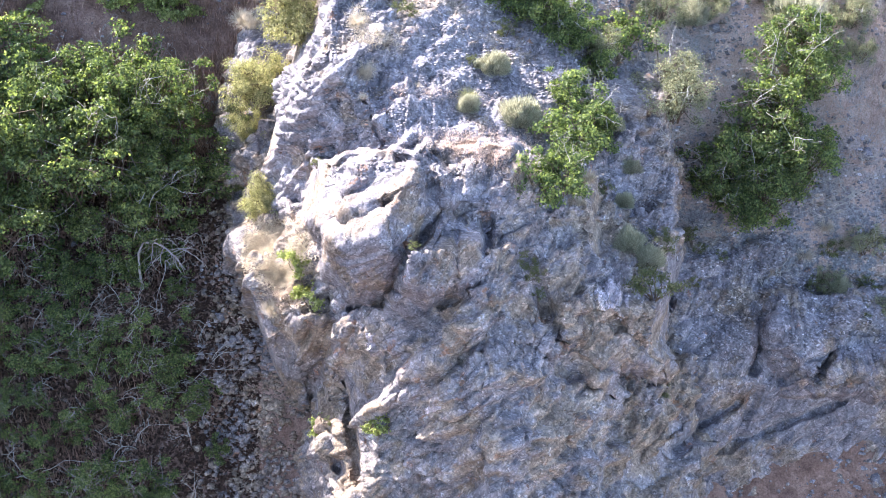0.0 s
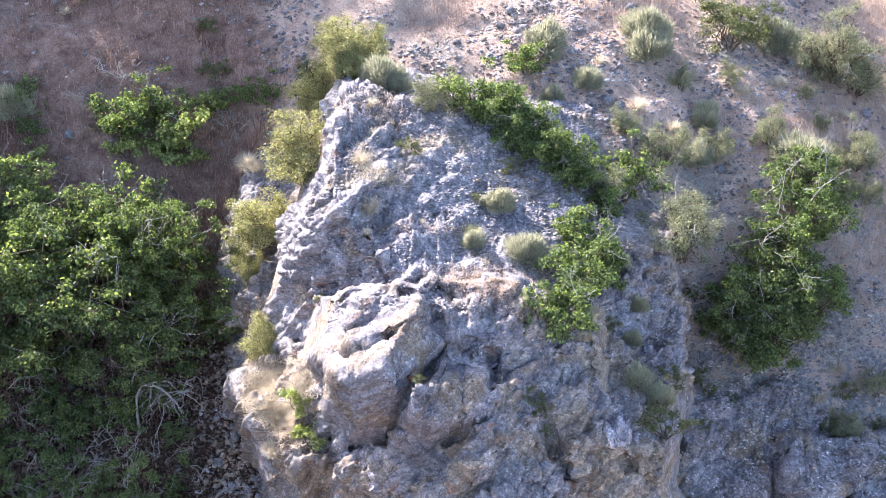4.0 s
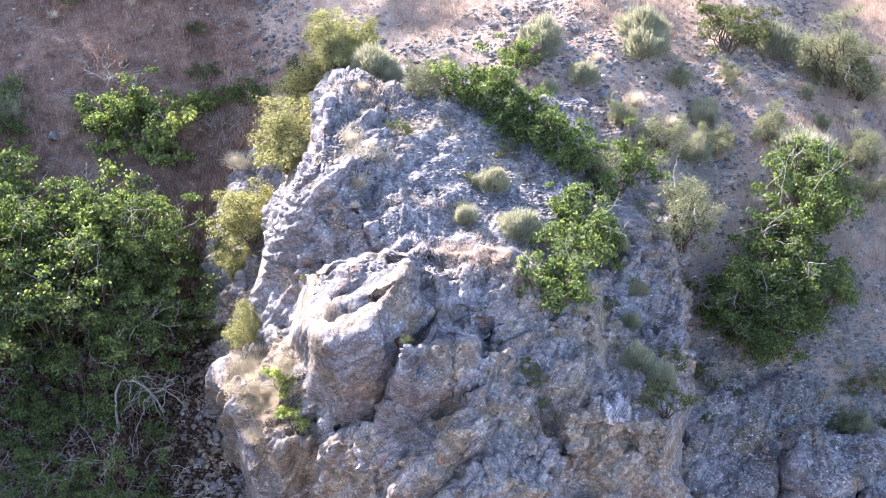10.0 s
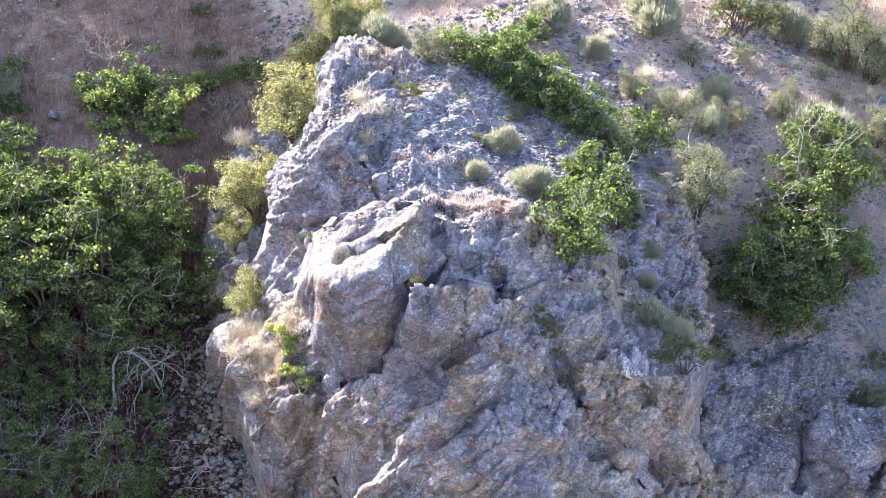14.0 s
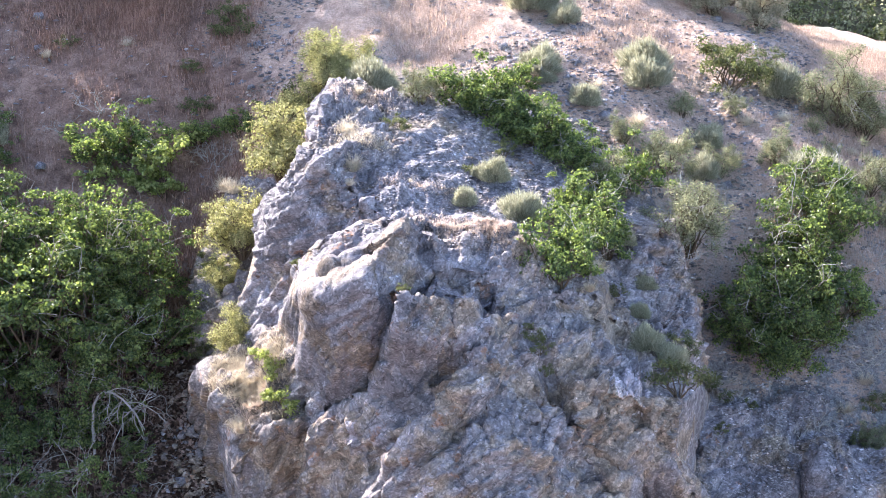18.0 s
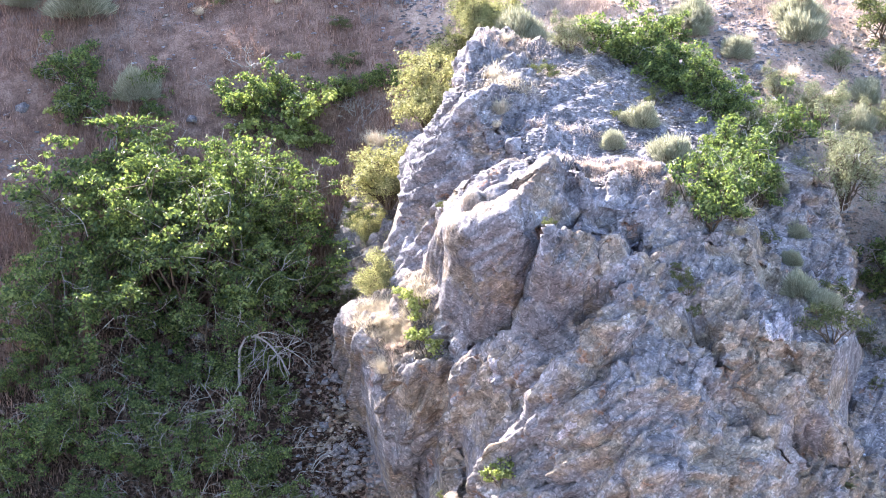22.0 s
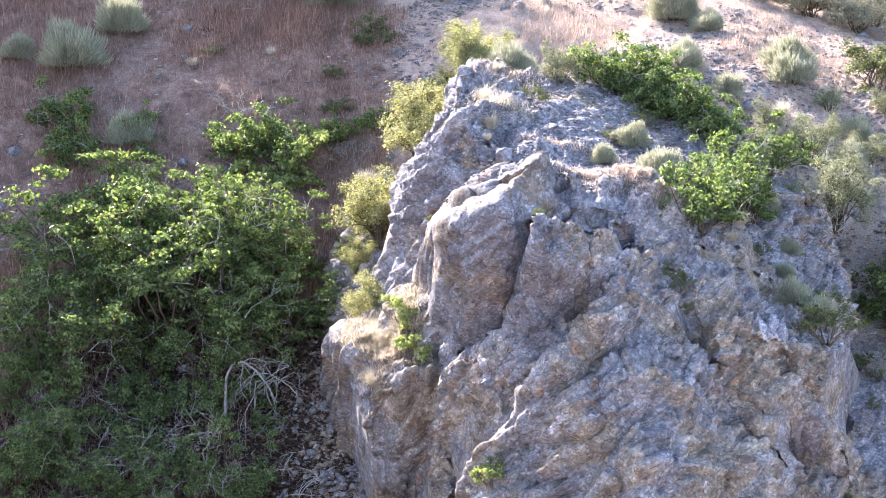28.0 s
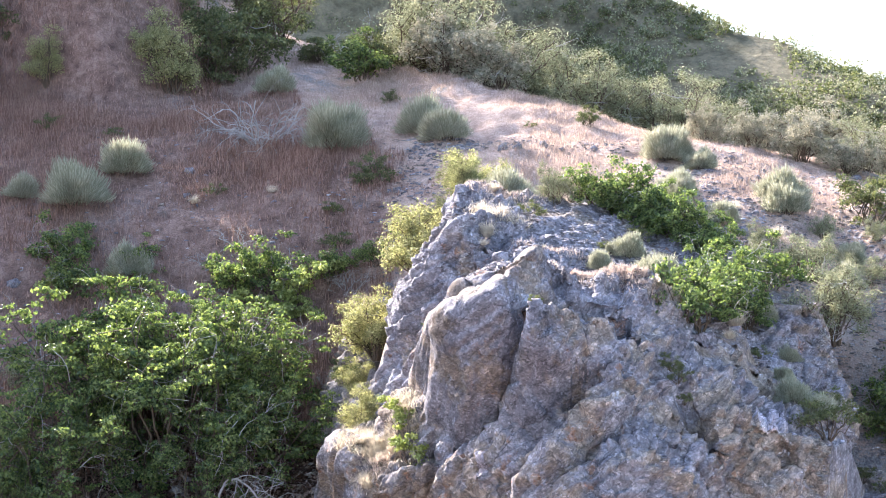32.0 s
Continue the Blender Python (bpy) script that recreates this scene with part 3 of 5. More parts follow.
outcrop = tagged(new("rock_outcrop"), "weathered grey foliated rock outcrop with split boulders and ochre faces", "rock")
RF = grid_faces(len(rx), len(rv))


def fractured(x, v, size, seed, turn, stretch=1.6):
    """Flat three-cornered faces that meet in sharp edges: heights at the knots of a slanting net, straight between them."""
    c, s = math.cos(turn), math.sin(turn)
    a, b = (x * c + v * s) / (size * stretch), (v * c - x * s) / size
    a, b = a + b * 0.5, b * 1.1547
    i, j = np.floor(a).astype(np.int64), np.floor(b).astype(np.int64)
    f, g = a - i, b - j
    swap = hash3(i, j, 0 * i, seed + 1) > 0.5
    h00, h10, h01, h11 = (hash3(i + m, j + n, 0 * i, seed) for m, n in ((0, 0), (1, 0), (0, 1), (1, 1)))
    one = np.where(f + g < 1, h00 + f * (h10 - h00) + g * (h01 - h00), h11 + (1 - f) * (h01 - h11) + (1 - g) * (h10 - h11))
    two = np.where(f > g, h00 + f * (h10 - h00) + g * (h11 - h10), h00 + g * (h01 - h00) + f * (h11 - h01))
    return (np.where(swap, one, two) - 0.5) * size


def relief(p, calm=1.0):
    """Broken surface of the rock: flat fractured faces in four sizes, and plates of the beds with open joints."""
    q = p + 0.025 * np.stack([value_noise(p, 0.35, 61), value_noise(p, 0.35, 62), value_noise(p, 0.35, 63)], 1)
    x, v = q[:, 0], C45 * (q[:, 1] + q[:, 2])
    beds = p @ BED + 0.02 * value_noise(p, 0.5, 91) + 0.25 * fractured(x, v, 0.6, 95, 1.0, 2.2)
    split = np.clip(0.45 + 1.1 * value_noise(p, 0.8, 92), 0, 1)
    ledges = split * (0.10 * (beds / 0.17 - np.floor(beds / 0.17)) + 0.035 * (beds / 0.06 - np.floor(beds / 0.06)))
    plate, _ = facets(bedded(q, 3.0) * [0.7, 0.9, 1.0], 0.44, 33, 0.6, 0.22)
    joint, _ = facets(bedded(q, 1.5), 0.95, 53, 0.3, 0.6)
    rough = calm * np.clip(0.85 + 0.6 * value_noise(p, 1.2, 71), 0.4, 1.35)
    px, pv = p[:, 0], C45 * (p[:, 1] + p[:, 2])
    large = 0.40 * fractured(x, v, 0.95, 11, 0.9) + 1.05 * fractured(x, v, 0.38, 23, 1.1) + 0.13 * plate + 0.12 * joint
    small = 1.25 * fractured(px, pv, 0.17, 43, 0.6, 1.25) + 1.1 * fractured(px, pv, 0.08, 63, 1.5, 1.0) + 0.8 * fractured(px, pv, 0.05, 83, 0.3, 1.0)
    return np.minimum(calm * 1.2, 1) * large + np.minimum(calm * 1.6, 1) * ledges + rough * small


def slab(x, v):
    """The worn slaty slab of the crown, smoother than its broken edge."""
    return np.clip((x + 0.75) / 0.5, 0, 1) * np.clip((v - 7.2) / 0.5, 0, 1)


CALM = {"rock_crown": 0.75, "split_boulder": 0.45, "cracked_boulder": 0.5, "layered_slab": 0.5, "shoulder_block": 0.55, "rock_terrace": 0.45, "overhang_block": 0.6, "rock_toe": 0.75}


def skin_normals(h):
    """Outward directions of a body's skin, a little softened."""
    gx_, gv_ = np.gradient(soften(np.clip(h, -8, None), 3), STEP)
    n = np.stack([-gx_, -gv_ * C45 - C45, C45 - gv_ * C45], -1)
    return (n / np.linalg.norm(n, axis=-1, keepdims=True)).reshape(-1, 3)


for key in BLOCKS:
    rest = np.max([H[k] for k in BLOCKS if k != key], 0)
    mask = (H[key] > rest - 0.8) & (H[key] > -6)
    p = np.stack([RX, RV * C45 - H[key] * C45, RV * C45 + H[key] * C45], -1).reshape(-1, 3)
    m = np.where(mask.ravel())[0]
    m = m[p[m, 2] > land(p[m, 0], p[m, 1]) - 0.35]
    calm = CALM.get(key, 1.0) * (1 - 0.6 * slab(p[m, 0], C45 * (p[m, 1] + p[m, 2]))) if key == "rock_crown" else CALM.get(key, 1.0)
    p[m] += relief(p[m], calm)[:, None] * skin_normals(H[key])[m]
    show = np.zeros(len(p), bool)
    show[m] = True
    f = RF[show[RF].all(1)]
    used = np.unique(f)
    idx = np.zeros(len(p), int)
    idx[used] = np.arange(len(used))
    o = mesh_object(key, p[used], idx[f], {"pale_boulder": M_TANROCK, "cracked_boulder": M_BOULDER, "layered_slab": M_BOULDER, "split_boulder": M_BOULDER, "shoulder_block": M_CROWNROCK, "crown_shoulder": M_SLATE, "rock_face": M_TANROCK, "rock_crown": M_CROWNROCK, "rock_terrace": M_SLATE, "grassy_ledge": M_BROWNROCK, "rock_toe": M_BROWNROCK, "overhang_block": M_SLATE}.get(key, M_ROCK))
    o.parent = outcrop


core = np.stack([RX, RV * C45 - (TOP - 0.22) * C45, RV * C45 + (TOP - 0.22) * C45], -1).reshape(-1, 3)
inside = core[:, 2] > land(core[:, 0], core[:, 1]) - 0.3
f = RF[inside[RF].all(1)]
used = np.unique(f)
idx = np.zeros(len(core), int)
idx[used] = np.arange(len(used))
mesh_object("rock_core", core[used], idx[f], M_ROCK).parent = outcrop


def quartz_patch(x, v, along, across, turn, seed):
    """A pale vein or scar lying on the rock's skin, with a ragged outline."""
    dx, dv = RX - x, RV - v
    c, s = math.cos(turn), math.sin(turn)
    d = np.hypot((dx * c + dv * s) / along, (dv * c - dx * s) / across).ravel()
    m = np.where(d < 1.4)[0]
    p = np.stack([RX, RV * C45 - TOP * C45, RV * C45 + TOP * C45], -1).reshape(-1, 3)
    show = np.zeros(len(p), bool)
    show[m] = d[m] + 0.45 * fbm(p[m], 0.12, 3, seed) < 1
    p[m] += (relief(p[m]) + 0.012)[:, None] * skin_normals(TOP)[m]
    f = RF[show[RF].all(1)]
    used = np.unique(f)
    idx = np.zeros(len(p), int)
    idx[used] = np.arange(len(used))
    o = mesh_object("quartz_patch", p[used], idx[f], M_QUARTZ)
    o.parent = outcrop


TOP = np.max(list(H.values()), 0)
for n, spec in enumerate([(3.05, 5.0, .40, .24, 0.1), (3.5, 4.92, .12, .08, 0.6), (4.12, 3.9, .13, .03, 0.9), (4.0, 3.65, .16, .03, 0.8), (3.75, 3.4, .10, .03, 0.9),
                          (6.95, 3.75, .10, .03, 1.2), (-0.95, 4.3, .16, .09, 0.5), (0.2, 3.3, .18, .08, 0.3)]):
    quartz_patch(*spec, 200 + n)


def surface(x, y):
    """Height of the ground or the rock under (x, y), seen from above: for standing things on it."""
    x, y = np.atleast_1d(np.asarray(x, float)), np.atleast_1d(np.asarray(y, float))
    z = land(x, y)
    for zz in np.arange(13.5, 3.5, -0.04):
        v, h = C45 * (y + zz), C45 * (zz - y)
        rock = np.max([block_height(body, x, v) for body in BLOCKS.values()], 0)
        z = np.where((rock > h) & (zz > z), zz, z)
    return z


# ---- plants ----
def join_arrays(parts):
    verts, faces, n = [], [], 0
    for v, f in parts:
        verts.append(v)
        faces.append(f + n)
        n += len(v)
    return np.concatenate(verts), np.concatenate(faces)


def leaves(rng, centres, normals, size, slim=0.62):
    """Folded four-cornered leaves: (n) centres with facing directions. Two triangles each, bent along the midrib."""
    n = len(centres)
    normals = normals / (np.linalg.norm(normals, axis=1, keepdims=True) + 1e-9)
    side = np.cross(normals, rng.normal(size=(n, 3)))
    side /= np.linalg.norm(side, axis=1, keepdims=True) + 1e-9
    along = np.cross(side, normals)
    s = size * rng.uniform(0.6, 1.25, (n, 1))
    base, tip = centres - along * s * 0.5, centres + along * s * 0.5 - normals * s * 0.12
    lift = normals * s * 0.13
    left, right = centres - side * s * slim * 0.5 + lift, centres + side * s * slim * 0.5 + lift
    v = np.stack([base, right, tip, left], 1).reshape(-1, 3)
    k = np.arange(n)[:, None] * 4
    return v, np.concatenate([k + [[0, 1, 2]], k + [[0, 2, 3]]])


def tube(points, r0, r1, sides=4):
    """A tapered twig along the points, as triangles."""
    points = np.asarray(points, float)
    n = len(points)
    d = np.gradient(points, axis=0)
    d /= np.linalg.norm(d, axis=1, keepdims=True) + 1e-9
    a = np.cross(d, [0.31, 0.62, 0.72])
    a /= np.linalg.norm(a, axis=1, keepdims=True) + 1e-9
    b = np.cross(d, a)
    r = np.linspace(r0, r1, n)[:, None]
    ring = [points + r * (math.cos(t) * a + math.sin(t) * b) for t in np.arange(sides) * 2 * math.pi / sides]
    v = np.stack(ring, 1).reshape(-1, 3)
    f = []
    for i in range(n - 1):
        for j in range(sides):
            p, q = i * sides + j, i * sides + (j + 1) % sides
            f += [(p, q, q + sides), (p, q + sides, p + sides)]
    return v, np.array(f)


def bent(rng, a, b, sag=0.12, steps=5):
    """A crooked line from a to b."""
    t = np.linspace(0, 1, steps)[:, None]
    a, b = np.asarray(a, float), np.asarray(b, float)
    d = np.linalg.norm(b - a)
    p = a + (b - a) * t + rng.normal(size=(steps, 3)) * d * sag * np.sin(t * math.pi) * 0.6
    p[:, 2] += d * 0.10 * np.sin(t[:, 0] * math.pi)
    return p


def blades(rng, n, reach, height, width, lean=0.8, base=0.12):
    """Long narrow leaves springing from the ground and arching out: two quads each, as triangles."""
    az = rng.uniform(0, 2 * math.pi, n)
    tilt = rng.uniform(0.05, 1, n) ** 0.7 * lean
    length = rng.uniform(0.6, 1.0, n)
    out = np.stack([np.cos(az), np.sin(az), 0 * az], 1)
    foot = out * (rng.uniform(0, 1, n) * base)[:, None]
    mid = foot + out * (np.sin(tilt) * reach * 0.5 * length)[:, None] + np.array([0, 0, 1]) * (np.cos(tilt * 0.8) * height * 0.55 * length)[:, None]
    tip = foot + out * (np.sin(tilt) * reach * 1.1 * length)[:, None] + np.array([0, 0, 1]) * (np.cos(tilt) * height * length)[:, None]
    tip += rng.normal(size=(n, 3)) * reach * 0.06
    side = np.stack([-np.sin(az), np.cos(az), 0 * az], 1) * width * 0.5
    v = np.stack([foot - side * 0.7, foot + side * 0.7, mid + side, mid - side, tip], 1).reshape(-1, 3)
    k = np.arange(n)[:, None] * 5
    return v, np.concatenate([k + [[0, 1, 2]], k + [[0, 2, 3]], k + [[3, 2, 4]]])


def part(name, arrays, mat, parent, label=""):
    o = mesh_object(name, arrays[0], np.asarray(arrays[1]), mat)
    o.parent = parent
    if label:
        tagged(o, label)
    return o


def fork(rng, a, d, length, r, depth, out, droop=0.0):
    """Bare branch that forks again and again."""
    p = [np.array(a, float)]
    d = np.array(d, float)
    for k in range(4):
        d = d + rng.normal(size=3) * 0.22 + np.array([0, 0, -droop])
        d /= np.linalg.norm(d)
        p.append(p[-1] + d * length / 4)
    out.append(tube(p, r, r * 0.55, 4 if depth > 1 else 3))
    if depth > 0:
        for k in range(rng.integers(2, 4)):
            s = p[rng.integers(2, 5)]
            fork(rng, s, d + rng.normal(size=3) * 0.75, length * rng.uniform(0.5, 0.75), r * 0.55, depth - 1, out, droop)


def leafy_shrub(name, seed, leaf_mat, stems, limbs, forks, per, leaf, pad=0.07, spread=0.5, tall=0.9, dead=5, slim=0.62, low=0.3, flat=0.5):
    """A shrub one metre across: crooked stems that fork, a tuft of leaves at the end of every fork, bare twigs between."""
    rng = np.random.default_rng(seed)
    ob = new(name)
    wood, tips, ways = [], [], []
    for k in range(stems):
        az = k * 2.4 + rng.uniform(-0.6, 0.6)
        tilt = rng.uniform(0.02, 1.0) ** 0.6 * 1.3
        long = rng.uniform(0.55, 1.1)
        out = np.array([math.cos(az), math.sin(az), 0.0])
        end = out * math.sin(tilt) * spread * long + np.array([0, 0, max(low, math.cos(tilt)) * tall * long * 0.92])
        line = bent(rng, out * 0.05 - [0, 0, 0.12], end, 0.10, 7)
        wood.append(tube(line, 0.016, 0.005))
        for limb in range(limbs):
            s = line[6] if limb == 0 else line[rng.integers(3, 6)]
            way = out * math.sin(tilt) * 0.8 + rng.normal(size=3) * 0.6 + [0, 0, 0.4]
            mid = s + way / np.linalg.norm(way) * rng.uniform(0.12, 0.34) * spread * 1.4
            wood.append(tube([s, (s + mid) / 2 + rng.normal(size=3) * 0.015, mid], 0.007, 0.004, 3))
            for j in range(forks):
                way = way / np.linalg.norm(way) * 0.5 + rng.normal(size=3) * 0.6 + [0, 0, 0.25]
                way /= np.linalg.norm(way)
                e = mid + way * rng.uniform(0.05, 0.16) * spread * 1.5
                wood.append(tube([mid, e], 0.004, 0.002, 3))
                tips.append(e)
                ways.append(way)
    stem = part("branchwork", join_arrays(wood), M_BARK, ob)
    for k in range(dead):
        bleached = []
        e = tips[rng.integers(len(tips))]
        fork(rng, e * [0.8, 0.8, 0.9], ways[rng.integers(len(ways))] + rng.normal(size=3) * 0.4, 0.32 * spread * 2, 0.007, 2, bleached)
        part("bare_twig", join_arrays(bleached), M_DEADWOOD, stem, "bleached leafless twig")
    tips, ways = np.array(tips), np.array(ways)
    which = np.repeat(np.arange(len(tips)), per)
    off = rng.normal(size=(len(which), 3)) * pad * np.array([1, 1, flat]) * rng.uniform(0.7, 1.3, (len(tips), 1))[which]
    face = 0.5 * off / pad + ways[which] * 0.35 + rng.normal(size=off.shape) * 0.7 + np.array([0, 0, 0.6])
    part("crown", leaves(rng, tips[which] + off, face, leaf, slim), leaf_mat, ob)
    return ob


def brush(name, seed, leaf_mat, n, height=0.55, width=0.02, lean=1.15, stems=True, stalks=None):
    """A rounded brushy plant one metre across, of many thin upright shoots."""
    rng = np.random.default_rng(seed)
    ob = new(name)
    part("brush", blades(rng, n, 0.5, height, width, lean, 0.16), leaf_mat, ob)
    if stems:
        wood = []
        for k in range(14):
            a = rng.uniform(0, 6.28)
            q = rng.uniform(0.1, 0.4)
            wood.append(tube(bent(rng, (0, 0, -0.1), (math.cos(a) * q, math.sin(a) * q, height * rng.uniform(0.5, 0.8))), 0.012, 0.003))
        part("stemwork", join_arrays(wood), M_BARK, ob)
    return ob


def sage_dome(name, seed, n):
    """A rounded bush of soft upright spikes, one metre across, uneven in outline."""
    rng = np.random.default_rng(seed)
    ob = new(name)
    u = rng.normal(size=(n, 3))
    u[:, 2] = np.abs(u[:, 2]) + 0.1
    u /= np.linalg.norm(u, axis=1, keepdims=True)
    lump = 0.86 + 0.32 * value_noise(u + seed * 2.3, 0.42, seed) + 0.12 * rng.normal(size=n)
    tip = u * [0.5, 0.5, 0.62] * lump[:, None]
    root = tip * rng.uniform(0.70, 0.92, (n, 1)) + rng.normal(size=(n, 3)) * 0.025
    side = np.cross(tip - root, rng.normal(size=(n, 3)))
    side *= 0.0055 / np.linalg.norm(side, axis=1, keepdims=True)
    mid = root * 0.35 + tip * 0.65 + [0, 0, 0.03]
    v = np.stack([root, mid + side, tip + [0, 0, 0.06], mid - side], 1).reshape(-1, 3)
    k = np.arange(n)[:, None] * 4
    part("brush", (v, np.concatenate([k + [[0, 1, 2]], k + [[0, 2, 3]]])), M_SAGE, ob)
    wood = [tube(bent(rng, (0, 0, -0.1), tip[j] * 0.75), 0.014, 0.004) for j in range(0, n, n // 16)]
    part("stemwork", join_arrays(wood), M_BARK, ob)
    return ob


def bare_wood(name, seed, stems, length, r, depth, droop, spread=0.6):
    rng = np.random.default_rng(seed)
    ob = new(name)
    for k in range(stems):
        out = []
        a = rng.uniform(0, 6.28)
        fork(rng, (0.08 * math.cos(a), 0.08 * math.sin(a), -0.1), (spread * math.cos(a), spread * math.sin(a), 1), length * rng.uniform(0.7, 1.1), r, depth, out, droop)
        part("branch", join_arrays(out), M_DEADWOOD, ob)
    return ob


KINDS = {
    "maple": [leafy_shrub("broadleaf_shrub", 100 + k, M_MAPLE, 11, 3, 5, 20, 0.062, 0.055, 0.58, 0.95, 5) for k in range(4)],
    "thicket": [leafy_shrub("broadleaf_tree", 110 + k, M_MAPLE, 9, 4, 6, 30, 0.050, 0.052, 0.85, 1.95, 5, 0.66, 0.55, 0.35) for k in range(6)],
    "bigmaple": [leafy_shrub("large_broadleaf_shrub", 115 + k, M_MAPLE, 16, 4, 6, 22, 0.042, 0.040, 0.6, 1.0, 10) for k in range(3)],
    "yellowmaple": [leafy_shrub("broadleaf_seedling", 120 + k, M_YELLOWGREEN, 5, 3, 4, 16, 0.10, 0.07, 0.5, 0.85, 1) for k in range(3)],
    "olive": [leafy_shrub("olive_green_shrub", 140 + k, M_OLIVE, 12, 3, 5, 22, 0.045, 0.055, 0.52, 0.9, 2) for k in range(3)],
    "crest_shade_tree": [leafy_shrub("crest_shade_tree", 150 + k, M_OLIVE, 16, 4, 6, 22, 0.024, 0.035, 0.55, 1.05, 5, 0.5) for k in range(3)],
    "olivefine": [leafy_shrub("fine_leaved_shrub", 160 + k, M_GREYLEAF, 18, 4, 6, 26, 0.034, 0.045, 0.55, 1.0, 5, 0.4, 0.35, 0.9) for k in range(3)],
    "yellow": [leafy_shrub("yellow_green_shrub", 180 + k, M_YELLOW, 24, 4, 6, 22, 0.042, 0.05, 0.5, 0.95, 1, 0.5, 0.35, 0.9) for k in range(3)],
    "yellowolive": [leafy_shrub("tall_yellow_green_shrub", 200 + k, M_YELLOW, 18, 4, 5, 20, 0.044, 0.05, 0.5, 1.15, 2, 0.5, 0.35, 0.9) for k in range(2)],
    "greyshrub": [leafy_shrub("grey_green_shrub", 220 + k, M_GREYLEAF, 15, 3, 6, 22, 0.045, 0.05, 0.52, 0.95, 4, 0.4, 0.35, 0.9) for k in range(2)],
    "low_green": [leafy_shrub("low_green_shrub", 240 + k, M_OLIVE, 9, 2, 5, 16, 0.06, 0.06, 0.5, 0.6, 0, 0.5) for k in range(3)],
    "palegrey": [leafy_shrub("silvery_shrub", 260 + k, M_PALELEAF, 16, 4, 6, 24, 0.045, 0.045, 0.55, 0.95, 3, 0.5, 0.35, 0.9) for k in range(2)],
    "sage": [sage_dome("sagebrush", 300 + k, 8000) for k in range(4)],
    "tuft": [brush("dry_grass_tuft", 320 + k, M_STRAW, 520, 0.55, 0.008, 1.45, False) for k in range(3)],
    "tuft_green": [brush("green_grass_tuft", 340 + k, M_GREENTUFT, 420, 0.55, 0.010, 1.35, False) for k in range(2)],
    "deadbranch": [bare_wood("dead_branch", 360 + k, 3, 0.75, 0.010, 4, 0.08) for k in range(4)],
    "deadshrub": [bare_wood("dead_shrub", 380 + k, 8, 0.45, 0.012, 3, 0.02, 0.9) for k in range(3)],
    "twigheap": [bare_wood("dead_twig_heap", 399, 34, 0.62, 0.011, 2, 0.16, 0.9)],
}
TAGS = {
    "maple": ("bright green broad-leaved shrub on the dry slope", "shrub"),
    "thicket": ("bushy broad-leaved tree with sunlit upper leaves in the gully", "tree"),
    "bigmaple": ("large leafy green shrub at the edge of the scree", "shrub"),
    "yellowmaple": ("small yellow-green seedling rooted in a rock ledge", "shrub"),
    "olive": ("dense olive-green shrub on the dry hillside", "shrub"),
    "crest_shade_tree": ("spreading dark olive tree on the hill crest, added for shade", "tree"),
    "olivefine": ("fine-leaved grey-olive shrub with bare twigs", "shrub"),
    "yellow": ("yellow-green rounded shrub beside the rock outcrop", "shrub"),
    "yellowolive": ("tall yellow-green shrub in dry grass", "shrub"),
    "greyshrub": ("grey-green twiggy shrub among loose stones", "shrub"),
    "low_green": ("low green plant growing from a rock crevice", "plant"),
    "palegrey": ("silvery flowering shrub along the sunlit crest", "shrub"),
    "sage": ("rounded grey-green sagebrush on stony ground", "sagebrush"),
    "tuft": ("bleached dry grass tuft rooted in rock", "grass tuft"),
    "tuft_green": ("half-green grass tuft on the rock top", "grass tuft"),
    "deadbranch": ("bleached bare dead branch among green shrubs", "dead branch"),
    "deadshrub": ("leafless grey dead shrub with tangled twigs", "dead shrub"),
    "twigheap": ("heap of arching dead grey twigs on dry grass", "dead shrub"),
}
# where they stand: x, y and metres across
SAGE_SPOTS = [
    (-11.41, 9.72, 0.72), (-10.24, 9.56, 1.05), (-10.12, 9.3, 1.25), (-9.4, 10.42, 1.07), (-0.9, 5.6, 0.75), (-0.6, 5.35, 0.46),
    (2.23, 7.28, 0.87), (2.26, 10.47, 0.97), (2.31, 6.12, 0.48), (2.34, 6.96, 0.37), (2.93, 10, 0.69), (2.98, 6.42, 0.56),
    (3.51, 1.71, 0.38), (4.3, 7.52, 0.97), (4.32, 8.03, 0.93), (5.3, 6.3, 0.49), (7.23, 8.83, 0.94), (7.44, 5.72, 0.7), (7.62, 1.75, 0.42), (3.35, 1.0, 0.3), (3.25, 2.1, 0.35),
    (7.08, 5.57, 1.1), (5, 5.4, 0.7), (5.37, 6.49, 0.5), (0.67, 1.42, 0.42), (1.53, 1.38, 0.66), (1.13, 2.45, 0.52), (0.85, 2.45, 0.2),
    (3.35, 0, 0.55), (3.64, -0.22, 0.48), (-8.43, 7.6, 1), (-5, 11.7, 1.4), (-3.07, 12.5, 1.2), (-2.5, 11.6, 1.1),
    (-7.1, 15.6, 0.9), (-1.05, 5.75, 0.6), (2.26, 10.6, 1), (2.9, 9.8, 0.6),
]
TUFT_GREEN_SPOTS = [
    (-0.95, 2.64, 0.22), (-0.5, 1.16, 0.23), (0.65, 1.66, 0.47),
]
